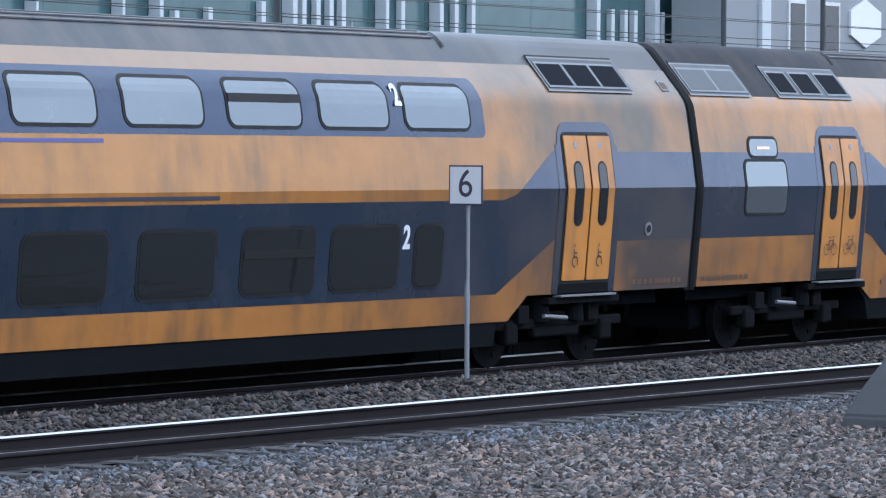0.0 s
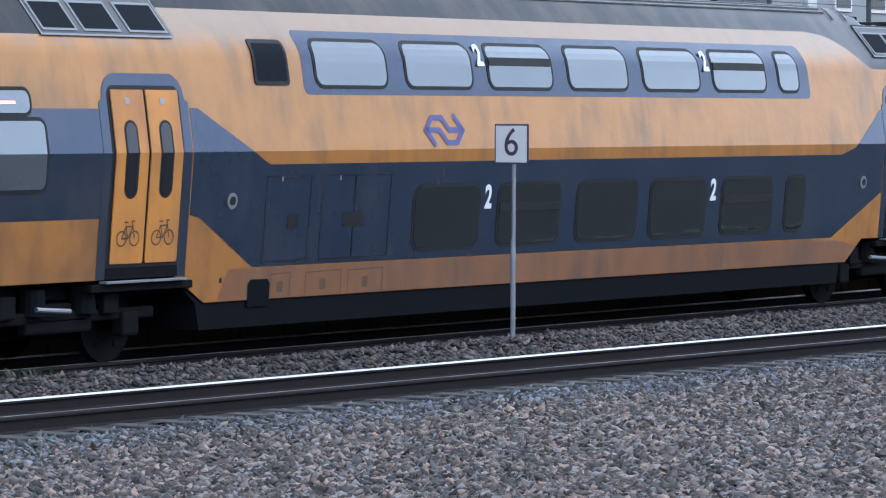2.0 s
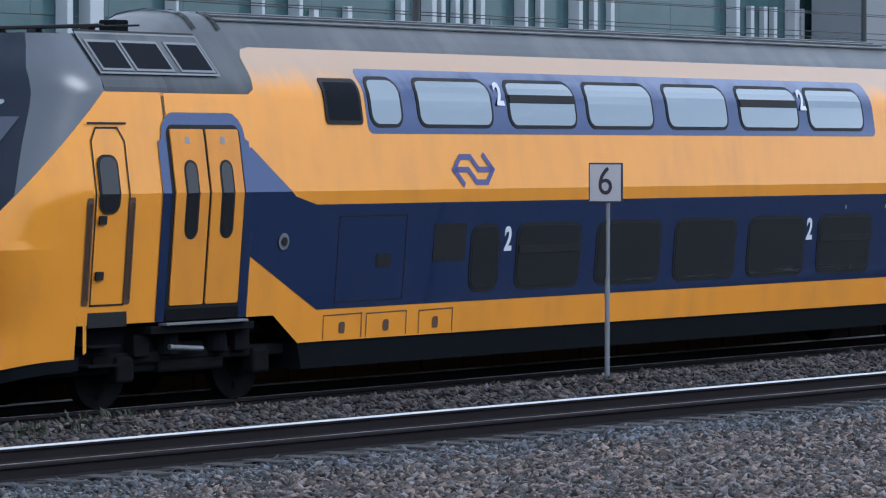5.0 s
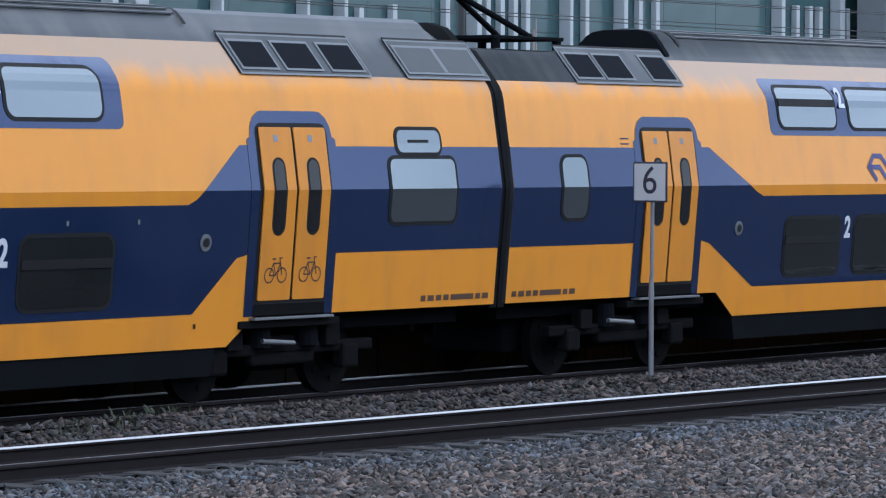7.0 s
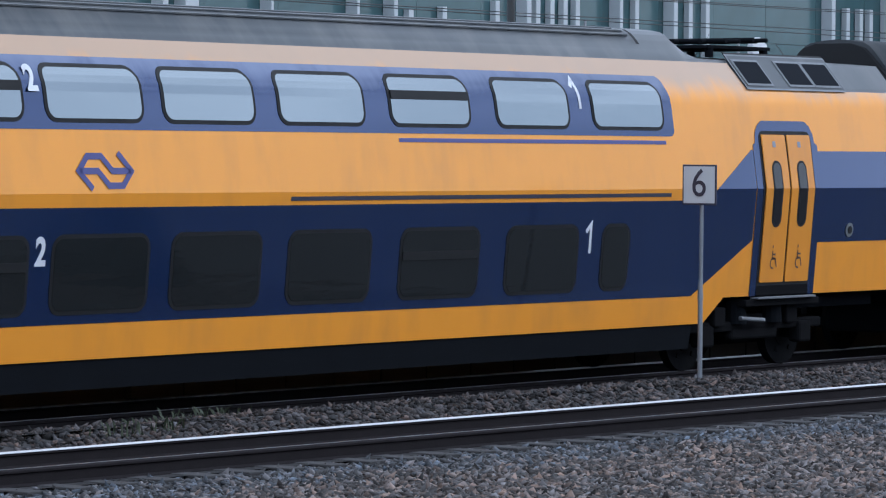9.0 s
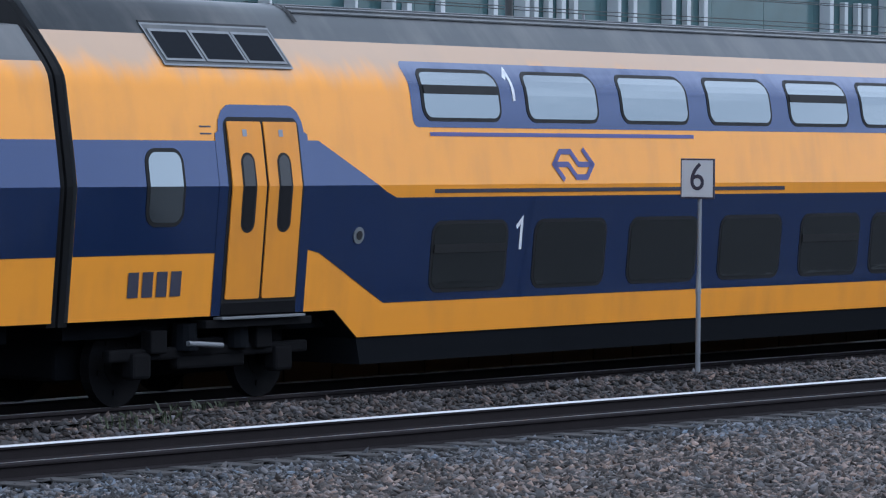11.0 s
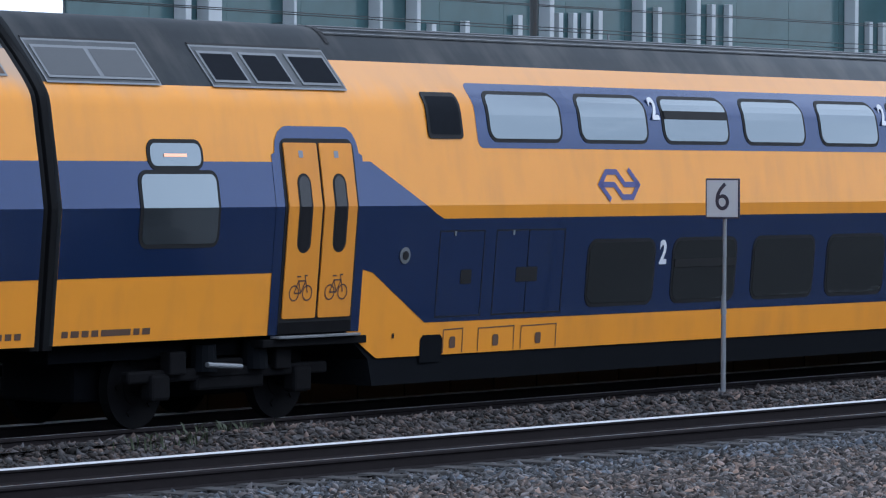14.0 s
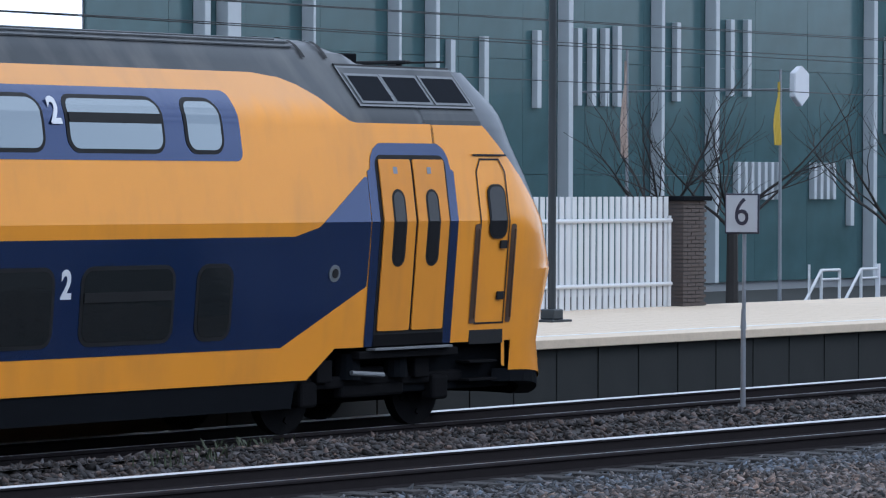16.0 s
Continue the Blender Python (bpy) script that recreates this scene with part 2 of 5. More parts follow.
DIRTY = grimy("lead", (17.0, 25.5, 0.95))
DUSTY = grimy("second", (9.0, 1.0, 0.45))
DUSTY["skirt"] = mat("brake_dust_on_yellow", (0.20, 0.095, 0.050), 0.4, scale=0.9, vary=0.3, fine=4, streak=((0.09, 0.06, 0.045), 0.7, 0.2))
M = dict(
    black=mat("black_underframe", (0.007, 0.008, 0.010), 0.85, scale=2, vary=0.4, bump=0.3, ior=1.1),
    steel=mat("sooty_bogie_steel", (0.009, 0.009, 0.010), 0.85, scale=5, vary=0.5, bump=0.4, ior=1.1),
    rubber=mat("black_rubber", (0.012, 0.012, 0.013), 0.6, scale=4, vary=0.2, ior=1.3),
    mask=mat("dark_grey_cab_paint", (0.012, 0.018, 0.030), 0.2, scale=1.5, vary=0.25, ior=1.27),
    corner=mat("dusty_grey_cab_corner", (0.026, 0.031, 0.042), 0.32, ior=1.45, tinted_gloss=((0.9, 0.95, 1.0), 0.05), scale=1.2, vary=0.35, fine=5),
    brown=mat("rust_brown_recess", (0.085, 0.042, 0.022), 0.7, scale=7, vary=0.4),
    backwall=mat("dark_reflection_wall", (0.016, 0.019, 0.017), 0.95, scale=0.3, vary=0.5, fine=1.5),
    screen=mat("tinted_windscreen", (0.045, 0.055, 0.08), 0.2, scale=0.7, vary=0.2, ior=1.45),
    leaf=mat("green_weed", (0.035, 0.045, 0.022), 0.7, scale=9, vary=0.3),
    # upper panes: the sky's reflection is strengthened in the material
    glass=mat("window_glass_bright", (0.012, 0.014, 0.016), 0.035, scale=0.8, vary=0.3, fine=2.6, ior=1.6, bump=0.4, stretch=(0.4, 1.0, 2.2), tinted_gloss=((0.80, 0.92, 1.0), 0.22)),
    dustyglass=mat("dusty_window_glass", (0.05, 0.056, 0.062), 0.14, scale=1.6, vary=0.5, fine=5.0, ior=1.5, bump=0.3, tinted_gloss=((0.82, 0.92, 1.0), 0.11)),
    # same glass for the lower panes, their darker reflection set in the material
    lowglass=mat("window_glass_dim", (0.012, 0.014, 0.015), 0.05, scale=0.8, vary=0.4, fine=2.6, ior=1.45, bump=0.3, stretch=(0.4, 1.0, 2.6)),
    leafglass=mat("dark_door_glass", (0.012, 0.012, 0.014), 0.08, ior=1.4, scale=2, vary=0.2),
    louvre=mat("black_louvre", (0.014, 0.016, 0.020), 0.8, scale=9, vary=0.4, ior=1.1),
    palegrille=mat("grey_louvre", (0.06, 0.064, 0.07), 0.6, scale=9, vary=0.3),
    alu=mat("grey_metal_trim", (0.16, 0.17, 0.18), 0.5, metal=0.2, scale=5, vary=0.15),
    white=mat("white_lettering", (0.62, 0.63, 0.66), 0.5, scale=4, vary=0.06),
    mark=mat("dark_lettering", (0.03, 0.03, 0.05), 0.5, scale=4, vary=0.1),
    violet=mat("violet_blue_line", (0.06, 0.06, 0.20), 0.45, scale=4, vary=0.1),
    railtop=mat("polished_rail_head", (0.55, 0.55, 0.56), 0.35, metal=1.0, scale=3, vary=0.12),
    rust=mat("rusty_rail_web", (0.020, 0.017, 0.018), 0.85, scale=6, vary=0.4, bump=0.4, ior=1.15),
    sleeper=mat("dark_sleeper", (0.028, 0.026, 0.026), 0.9, scale=4, vary=0.35, bump=0.5),
    stone=mat("grey_ballast_stone", (0.078, 0.062, 0.052), 0.8, scale=0.35, vary=0.35, fine=2.2, island=1.0, other=(0.058, 0.054, 0.053)),
    bluestone=mat("blue_grey_ballast_stone", (0.046, 0.052, 0.060), 0.75, scale=0.5, vary=0.3, fine=2.2, island=1.0),
    brownstone=mat("dark_brown_ballast_stone", (0.036, 0.032, 0.031), 0.85, scale=0.35, vary=0.35, fine=2.2, island=0.9),
    bed=mat("ballast_bed", (0.035, 0.033, 0.033), 0.95, scale=0.4, vary=0.35, bump=0.8, fine=35),
    concrete=mat("weathered_concrete", (0.055, 0.058, 0.06), 0.85, scale=3, vary=0.25, bump=0.4),
    platwall=mat("dark_platform_wall", (0.010, 0.012, 0.012), 0.85, scale=1.2, vary=0.35, bump=0.3),
    paving=mat("pale_platform_paving", (0.58, 0.47, 0.35), 0.8, scale=3, fine=22, vary=0.28, bump=0.2),
    edge=mat("white_platform_line", (0.66, 0.65, 0.62), 0.7, scale=3, vary=0.1),
    plate=mat("white_sign_plate", (0.52, 0.53, 0.54), 0.45, scale=5, vary=0.05),
    galv=mat("galvanised_steel", (0.25, 0.26, 0.28), 0.5, metal=0.6, scale=8, vary=0.2),
    mast=mat("dark_green_mast", (0.018, 0.024, 0.028), 0.5, scale=3, vary=0.2),
    fence=mat("pale_steel_fence", (0.56, 0.57, 0.58), 0.5, scale=2, vary=0.12),
    dark_bed=mat("near_black_bed", (0.030, 0.028, 0.028), 0.95, scale=1.5, vary=0.4, bump=0.8, fine=35, ior=1.2),
    tag=mat("pale_spray_paint", (0.5, 0.54, 0.6), 0.6, scale=9, vary=0.3),
    brick=mat("brown_brick", (0.07, 0.055, 0.05), 0.9, scale=8, vary=0.3),
    # the wide tone range paints mottled reflections into the glass
    cladding=mat("dark_teal_glass_panel", (0.048, 0.10, 0.108), 0.16, ior=1.6, scale=0.3, vary=0.55, fine=1.4),
    post=mat("pale_grey_post", (0.45, 0.48, 0.50), 0.6, scale=1.5, vary=0.15),
    greywall=mat("grey_facade_wall", (0.22, 0.235, 0.25), 0.8, scale=0.5, vary=0.12),
    bark=mat("dark_bark", (0.03, 0.026, 0.024), 0.9, scale=6, vary=0.3, bump=0.5),
    flag=mat("yellow_flag_cloth", (0.55, 0.38, 0.05), 0.8, scale=3, vary=0.15),
    orangeflag=mat("faded_orange_flag_cloth", (0.36, 0.20, 0.13), 0.8, scale=2.5, vary=0.25, other=(0.42, 0.36, 0.32)),
    display=mat("lit_display", (0.9, 0.45, 0.3), 0.6, scale=4, vary=0.05),
    wire=mat("dark_wire", (0.02, 0.022, 0.024), 0.6, scale=3, vary=0.1),
    field=mat("far_ground", (0.022, 0.024, 0.022), 0.95, scale=0.05, vary=0.25, fine=1.0),
)


em = M["display"].node_tree.nodes["Principled BSDF"]
em.inputs["Emission Color"].default_value = (1.0, 0.55, 0.35, 1)
em.inputs["Emission Strength"].default_value = 0.9


# ---- mesh helpers ----
def part(name, bm, material, parent=None, label=""):
    me = bpy.data.meshes.new(name)
    bm.to_mesh(me)
    bm.free()
    me.materials.append(material)
    ob = new(name, me)
    if parent:
        ob.parent = parent
    if label:
        ob["label"] = label
    return ob


def thing(name, at, label, category, group=""):
    ob = new(name)
    ob.matrix_basis = pose(*at)
    return tagged(ob, label, category, group)


def add_box(bm, x0, x1, y0, y1, z0, z1, bevel=0.0):
    r = bmesh.ops.create_cube(bm, size=1)
    vs = r["verts"]
    for v in vs:
        v.co = Vector((x0 + (v.co.x + 0.5) * (x1 - x0), y0 + (v.co.y + 0.5) * (y1 - y0), z0 + (v.co.z + 0.5) * (z1 - z0)))
    if bevel:
        es = list({e for v in vs for e in v.link_edges})
        bmesh.ops.bevel(bm, geom=es, offset=bevel, segments=2, profile=0.5, affect="EDGES")
    return vs


def add_rod(bm, a, b, r0, r1=None, seg=10):
    a, b = Vector(a), Vector(b)
    r1 = r0 if r1 is None else r1
    q = (b - a).to_track_quat("Z", "Y").to_matrix().to_4x4()
    m = Matrix.Translation((a + b) / 2) @ q
    bmesh.ops.create_cone(bm, cap_ends=True, segments=seg, radius1=r0, radius2=r1, depth=(b - a).length, matrix=m)


def box(name, material, parent, x0, x1, y0, y1, z0, z1, bevel=0.0, label=""):
    bm = bmesh.new()
    add_box(bm, x0, x1, y0, y1, z0, z1, bevel)
    return part(name, bm, material, parent, label)


def rod(name, material, parent, a, b, r0, r1=None, seg=10, label=""):
    bm = bmesh.new()
    add_rod(bm, a, b, r0, r1, seg)
    return part(name, bm, material, parent, label)


# ---- the train's cross-section: y inwards from the side for each height ----
# (it widens up to the waist, leans in gently above it and bends into a broad sloping shoulder)
WAIST = 2.46
PROFILE = [(0.3, 0.14), (1.0, 0.098), (WAIST, -0.03), (3.0, 0.045), (3.56, 0.134), (3.66, 0.158), (3.74, 0.200), (3.86, 0.288), (4.08, 0.475), (4.43, 0.770), (4.51, 0.855), (4.56, 0.950), (4.59, 1.15), (4.60, 1.40)]


def inward(z):
    for (z0, y0), (z1, y1) in zip(PROFILE, PROFILE[1:]):
        if z <= z1:
            return y0 + (y1 - y0) * (z - z0) / (z1 - z0)
    return 1.4


def lean_at(z, low):
    """The slope of the side at a height, eased over the bends but for the crease at the waist."""
    a, b = (z - 0.1, min(z + 0.1, WAIST)) if low else (max(z - 0.1, WAIST), min(z + 0.1, 4.59))
    return (inward(b) - inward(a)) / max(1e-4, b - a)


def shift(z):
    """How much further along a mark at that height lies than it would on a nearly upright side."""
    return 1.38 * (inward(z) - 0.05 * max(0.0, z - 2.3))


def rounded(u0, z0, u1, z1, r, seg=5):
    r = min(r, (u1 - u0) / 2 - 0.001, (z1 - z0) / 2 - 0.001)
    out = []
    for cu, cz, a0 in ((u1 - r, z0 + r, -90), (u1 - r, z1 - r, 0), (u0 + r, z1 - r, 90), (u0 + r, z0 + r, 180)):
        for i in range(seg + 1):
            a = radians(a0 + 90 * i / seg)
            out.append((cu + r * math.cos(a), cz + r * math.sin(a)))
    return out


def clip(poly, z, above):
    """The part of a convex outline above or below a height."""
    out = []
    for (u0, z0), (u1, z1) in zip(poly, poly[1:] + poly[:1]):
        in0, in1 = (z0 >= z, z1 >= z) if above else (z0 <= z, z1 <= z)
        if in0:
            out.append((u0, z0))
        if in0 != in1:
            t = (z - z0) / (z1 - z0)
            out.append((u0 + (u1 - u0) * t, z))
    return out


def skin(name, poly, material, parent, off=0.004, thick=0.0, far=False, label=""):
    """A sheet that follows the side of the car: poly is its outline along the car and up."""
    flat = bmesh.new()
    flat.faces.new([flat.verts.new((u, 0, z)) for u, z in poly])
    flat.normal_update()
    bmesh.ops.triangulate(flat, faces=flat.faces[:], ngon_method="EAR_CLIP")
    tris = [[(v.co.x, v.co.z) for v in f.verts] for f in flat.faces]
    flat.free()
    levels = [-9.0] + [z for z, _ in PROFILE[1:-1]] + [99.0]
    bm = bmesh.new()
    for tri in tris:
        for z0, z1 in zip(levels, levels[1:]):
            piece = clip(tri, z0, True)
            piece = clip(piece, z1, False) if len(piece) > 2 else piece
            if len(piece) > 2:
                area = sum(a[0] * b[1] - b[0] * a[1] for a, b in zip(piece, piece[1:] + piece[:1])) / 2
                if abs(area) > 1e-7:
                    if area < 0:
                        piece = piece[::-1]
                    bm.faces.new([bm.verts.new((u, 0, z)) for u, z in piece])
    bmesh.ops.remove_doubles(bm, verts=bm.verts[:], dist=0.0003)
    if thick:
        r = bmesh.ops.extrude_face_region(bm, geom=bm.faces[:])
        for v in r["geom"]:
            if isinstance(v, bmesh.types.BMVert):
                v.co.y = -thick
    for v in bm.verts:
        v.co.y += inward(v.co.z) - off
        if far:
            v.co.y = 2.8 - v.co.y
    if thick:
        bmesh.ops.recalc_face_normals(bm, faces=bm.faces[:])
    elif far:
        bmesh.ops.reverse_faces(bm, faces=bm.faces[:])
    ob = part(name, bm, material, parent, label)
    if not thick:
        me, out = ob.data, []
        for p in me.polygons:
            p.use_smooth = True
            for k in p.vertices:
                d = lean_at(me.vertices[k].co.z, p.center.z < WAIST)
                out.append(Vector((0, 1 if far else -1, d)).normalized())
        me.normals_split_custom_set(out)
    return ob


def strokes(name, lines, width, material, parent, off, closed=False, label=""):
    """Flat painted lines on the side of the car."""
    bm = bmesh.new()
    for line in lines:
        fine = [line[0]]
        for (u0, z0), (u1, z1) in zip(line, line[1:]):      # bend where the side bends
            cuts = sorted((zc - z0) / (z1 - z0) for zc, _ in PROFILE[1:-3] if min(z0, z1) < zc < max(z0, z1))
            fine += [(u0 + (u1 - u0) * t, z0 + (z1 - z0) * t) for t in cuts] + [(u1, z1)]
        ring = len(fine) > 3 and math.dist(fine[0], fine[-1]) < 1e-6
        rows = []
        for i, (u, z) in enumerate(fine):      # mitred corners, one strip for each line
            a = fine[i - 1] if i else (fine[-2] if ring else None)
            b = fine[i + 1] if i + 1 < len(fine) else (fine[1] if ring else None)
            d0 = Vector((u - a[0], z - a[1])).normalized() if a else None
            d1 = Vector((b[0] - u, b[1] - z)).normalized() if b else None
            d0, d1 = d0 or d1, d1 or d0
            n0, n1 = Vector((-d0.y, d0.x)), Vector((-d1.y, d1.x))
            m = (n0 + n1)
            m = m.normalized() if m.length > 0.2 else n0
            m = m * (width / 2 / max(0.45, m.dot(n0)))
            rows.append([bm.verts.new((u + sgn * m.x, inward(z + sgn * m.y) - off, z + sgn * m.y)) for sgn in (1, -1)])
        for r0, r1 in zip(rows, rows[1:]):
            f = bm.faces.new((r0[0], r0[1], r1[1], r1[0]))
            f.normal_update()
            if f.normal.y > 0:
                f.normal_flip()
    return part(name, bm, material, parent, label)


def circle(cu, cz, r, n=14):
    return [(cu + r * math.cos(2 * math.pi * i / n), cz + r * math.sin(2 * math.pi * i / n)) for i in range(n + 1)]


def letters(name, body, size, material, parent, m, squeeze=1.0, heavy=0.0):
    c = bpy.data.curves.new(name, "FONT")
    c.body, c.size, c.align_x, c.align_y, c.extrude = body, size, "CENTER", "CENTER", 0.002
    c.offset = heavy
    tmp = bpy.data.objects.new(name, c)
    scene.collection.objects.link(tmp)
    me = bpy.data.meshes.new_from_object(tmp.evaluated_get(bpy.context.evaluated_depsgraph_get()))
    bpy.data.objects.remove(tmp)
    me.transform(m @ Matrix.Diagonal((squeeze, 1, 1, 1)))
    me.materials.clear()
    me.materials.append(material)
    ob = new(name, me)
    ob.parent = parent
    return ob


def on_side(u, z, off=0.012):
    lean = math.atan2(inward(z + 0.05) - inward(z - 0.05), 0.1)
    return pose(u, inward(z) - off, z, 90 - math.degrees(lean), 0, 0)


# ---- parts of a car ----
def pane(car, u0, z0, u1, z1, split=False, r=0.13, rim=0.045, glass="glass"):
    s = shift((z0 + z1) / 2)
    u0, u1 = u0 + s, u1 + s
    w = skin("window", rounded(u0 - rim, z0 - rim, u1 + rim, z1 + rim, r + rim), M["rubber"], car, 0.004, 0.012)
    skin("glass", rounded(u0, z0, u1, z1, r), M[glass if z1 > 2.2 else "lowglass"], w, 0.017, 0.004)
    if split:
        zm = z0 + (z1 - z0) * 0.62
        skin("sash_bar", [(u0, zm - 0.05), (u1, zm - 0.05), (u1, zm + 0.055), (u0, zm + 0.055)], M["rubber"], w, 0.022, 0.012)
    return w


def entrance(car, paint, u0, mark, u_w=1.25):
    u1 = u0 + u_w
    a, b = u0 - 0.21, u1 + 0.21
    top = [(a, 1.0), (b, 1.0), (b, 3.05)] + [(b - 0.06 - 0.26 * (1 - math.cos(radians(t))), 3.08 + 0.30 * math.sin(radians(t))) for t in (0, 25, 50, 75, 90)]
    top += [(a + 0.06 + 0.26 * (1 - math.cos(radians(t))), 3.08 + 0.30 * math.sin(radians(t))) for t in (90, 75, 50, 25, 0)] + [(a, 3.05)]
    skin("door_surround", top, paint["blue"], car, 0.012)
    skin("door_seal", rounded(u0 - 0.05, 1.0, u1 + 0.05, 3.24, 0.12), M["rubber"], car, 0.016)
    mid = (u0 + u1) / 2
    for k, (p, q) in enumerate(((u0, mid - 0.025), (mid + 0.025, u1))):
        leaf = skin("door_leaf", rounded(p, 1.18, q, 3.19, 0.025, 3), paint["door"], car, 0.020, 0.015)
        c = (p + q) / 2
        skin("door_window", rounded(c - 0.125, 1.93, c + 0.125, 2.84, 0.12), M["rubber"], leaf, 0.038)
        skin("glass", rounded(c - 0.095, 1.96, c + 0.095, 2.81, 0.095), M["leafglass"], leaf, 0.041)
        skin("door_mark", rounded(c - 0.05, 3.02, c + 0.03, 3.10, 0.01), M["galv"], leaf, 0.040)
        if mark == "bicycle":
            z = 1.47
            strokes("pictogram", [circle(c - 0.12, z, 0.085), circle(c + 0.12, z, 0.085), [(c - 0.12, z), (c - 0.05, z + 0.14), (c + 0.08, z + 0.14), (c + 0.12, z)],
                                  [(c - 0.05, z + 0.14), (c, z), (c + 0.08, z + 0.14)], [(c - 0.12, z), (c, z)], [(c + 0.08, z + 0.14), (c + 0.06, z + 0.2), (c + 0.11, z + 0.2)],
                                  [(c - 0.08, z + 0.19), (c - 0.01, z + 0.19)]], 0.017, M["brown"], leaf, 0.040)
        elif mark == "wheelchair":
            z = 1.44
            strokes("pictogram", [circle(c, z, 0.07)[2:12], [(c - 0.03, z + 0.17), (c - 0.03, z + 0.06), (c + 0.05, z + 0.06), (c + 0.09, z - 0.05)], [(c - 0.03, z + 0.12), (c + 0.05, z + 0.12)],
                                  [(c - 0.03, z + 0.205), (c - 0.03, z + 0.245)]], 0.024, M["brown"], leaf, 0.040)
    box("door_sill", M["steel"], car, u0 - 0.05, u1 + 0.05, 0.07, 0.2, 1.0, 1.15, 0.01)
    box("footstep", M["alu"], car, u0 - 0.1, u1 + 0.15, 0.0, 0.14, 0.955, 0.985, 0.006, "worn pale metal step edge")
    box("step_support", M["steel"], car, u0 - 0.3, u1 + 0.35, 0.07, 0.4, 0.86, 0.95, 0.01)


def vents(car, paint, spans, z0=3.89, z1=4.19, foot=3.815, pale=False):
    """Louvred intakes side by side in one grey panel of the sloping shoulder."""
    a, b = min(q[0] for q in spans) - 0.09, max(q[1] for q in spans) + 0.09
    panel = skin("vent_panel", [(a, foot), (b, foot), (b, 4.285), (a, 4.285)], paint["roof"], car, 0.008, 0.02)
    skin("rain_gutter", [(a, 4.285), (b, 4.285), (b, 4.31), (a, 4.31)], M["rubber"], car, 0.012, 0.02)
    strokes("panel_edge", [[(a, foot), (b, foot), (b, 4.275), (a, 4.275), (a, foot)]], 0.022, M["alu"], panel, 0.032)
    for u0, u1 in spans:
        fr = skin("vent", [(u0 - 0.035, z0 - 0.028), (u1 + 0.035, z0 - 0.028), (u1 + 0.035, z1 + 0.028), (u0 - 0.035, z1 + 0.028)], M["alu"], car, 0.030, 0.012)
        skin("grille", [(u0, z0), (u1, z0), (u1, z1), (u0, z1)], M["palegrille"] if pale else M["louvre"], fr, 0.046)


def logo(car, u, z, w=0.98, h=0.39):
    s1 = [(0.27, 0.0), (0.06, 0.5), (0.22, 0.91), (0.45, 0.91), (0.62, 0.50), (0.93, 0.50)]
    s2 = [(1 - a, 1 - b) for a, b in s1]
    strokes("emblem", [[(u + a * w, z + b * h) for a, b in q] for q in (s1, s2)], 0.070, M["violet"], car, 0.014, label="violet-blue arrow emblem")


def badge(car, u, z=1.87):
    ring = skin("lock_ring", circle(u, z, 0.10)[:-1], M["alu"], car, 0.012, 0.01)
    skin("lock", circle(u, z, 0.055)[:-1], M["rubber"], ring, 0.026, 0.006)


def class_number(car, body, u, z):
    if body == "1":
        strokes("class_number", [[(u - 0.085, z + 0.085), (u + 0.02, z + 0.185), (u + 0.02, z - 0.19)]], 0.055, M["white"], car, 0.013)
    else:
        letters("class_number", body, 0.42, M["white"], car, on_side(u, z), 0.8, 0.014)


def bars(car, u0, u1, z, h=0.07):
    """Small lettering too fine to read."""
    u, k = u0, 0
    while u < u1 - 0.05:
        w = min((0.10, 0.13, 0.11, 0.11, 0.48)[k % 5], u1 - u)
        skin("lettering_bar", [(u, z), (u + w, z), (u + w, z + h), (u, z + h)], M["brown"], car, 0.010)
        u, k = u + w + 0.045, k + 1


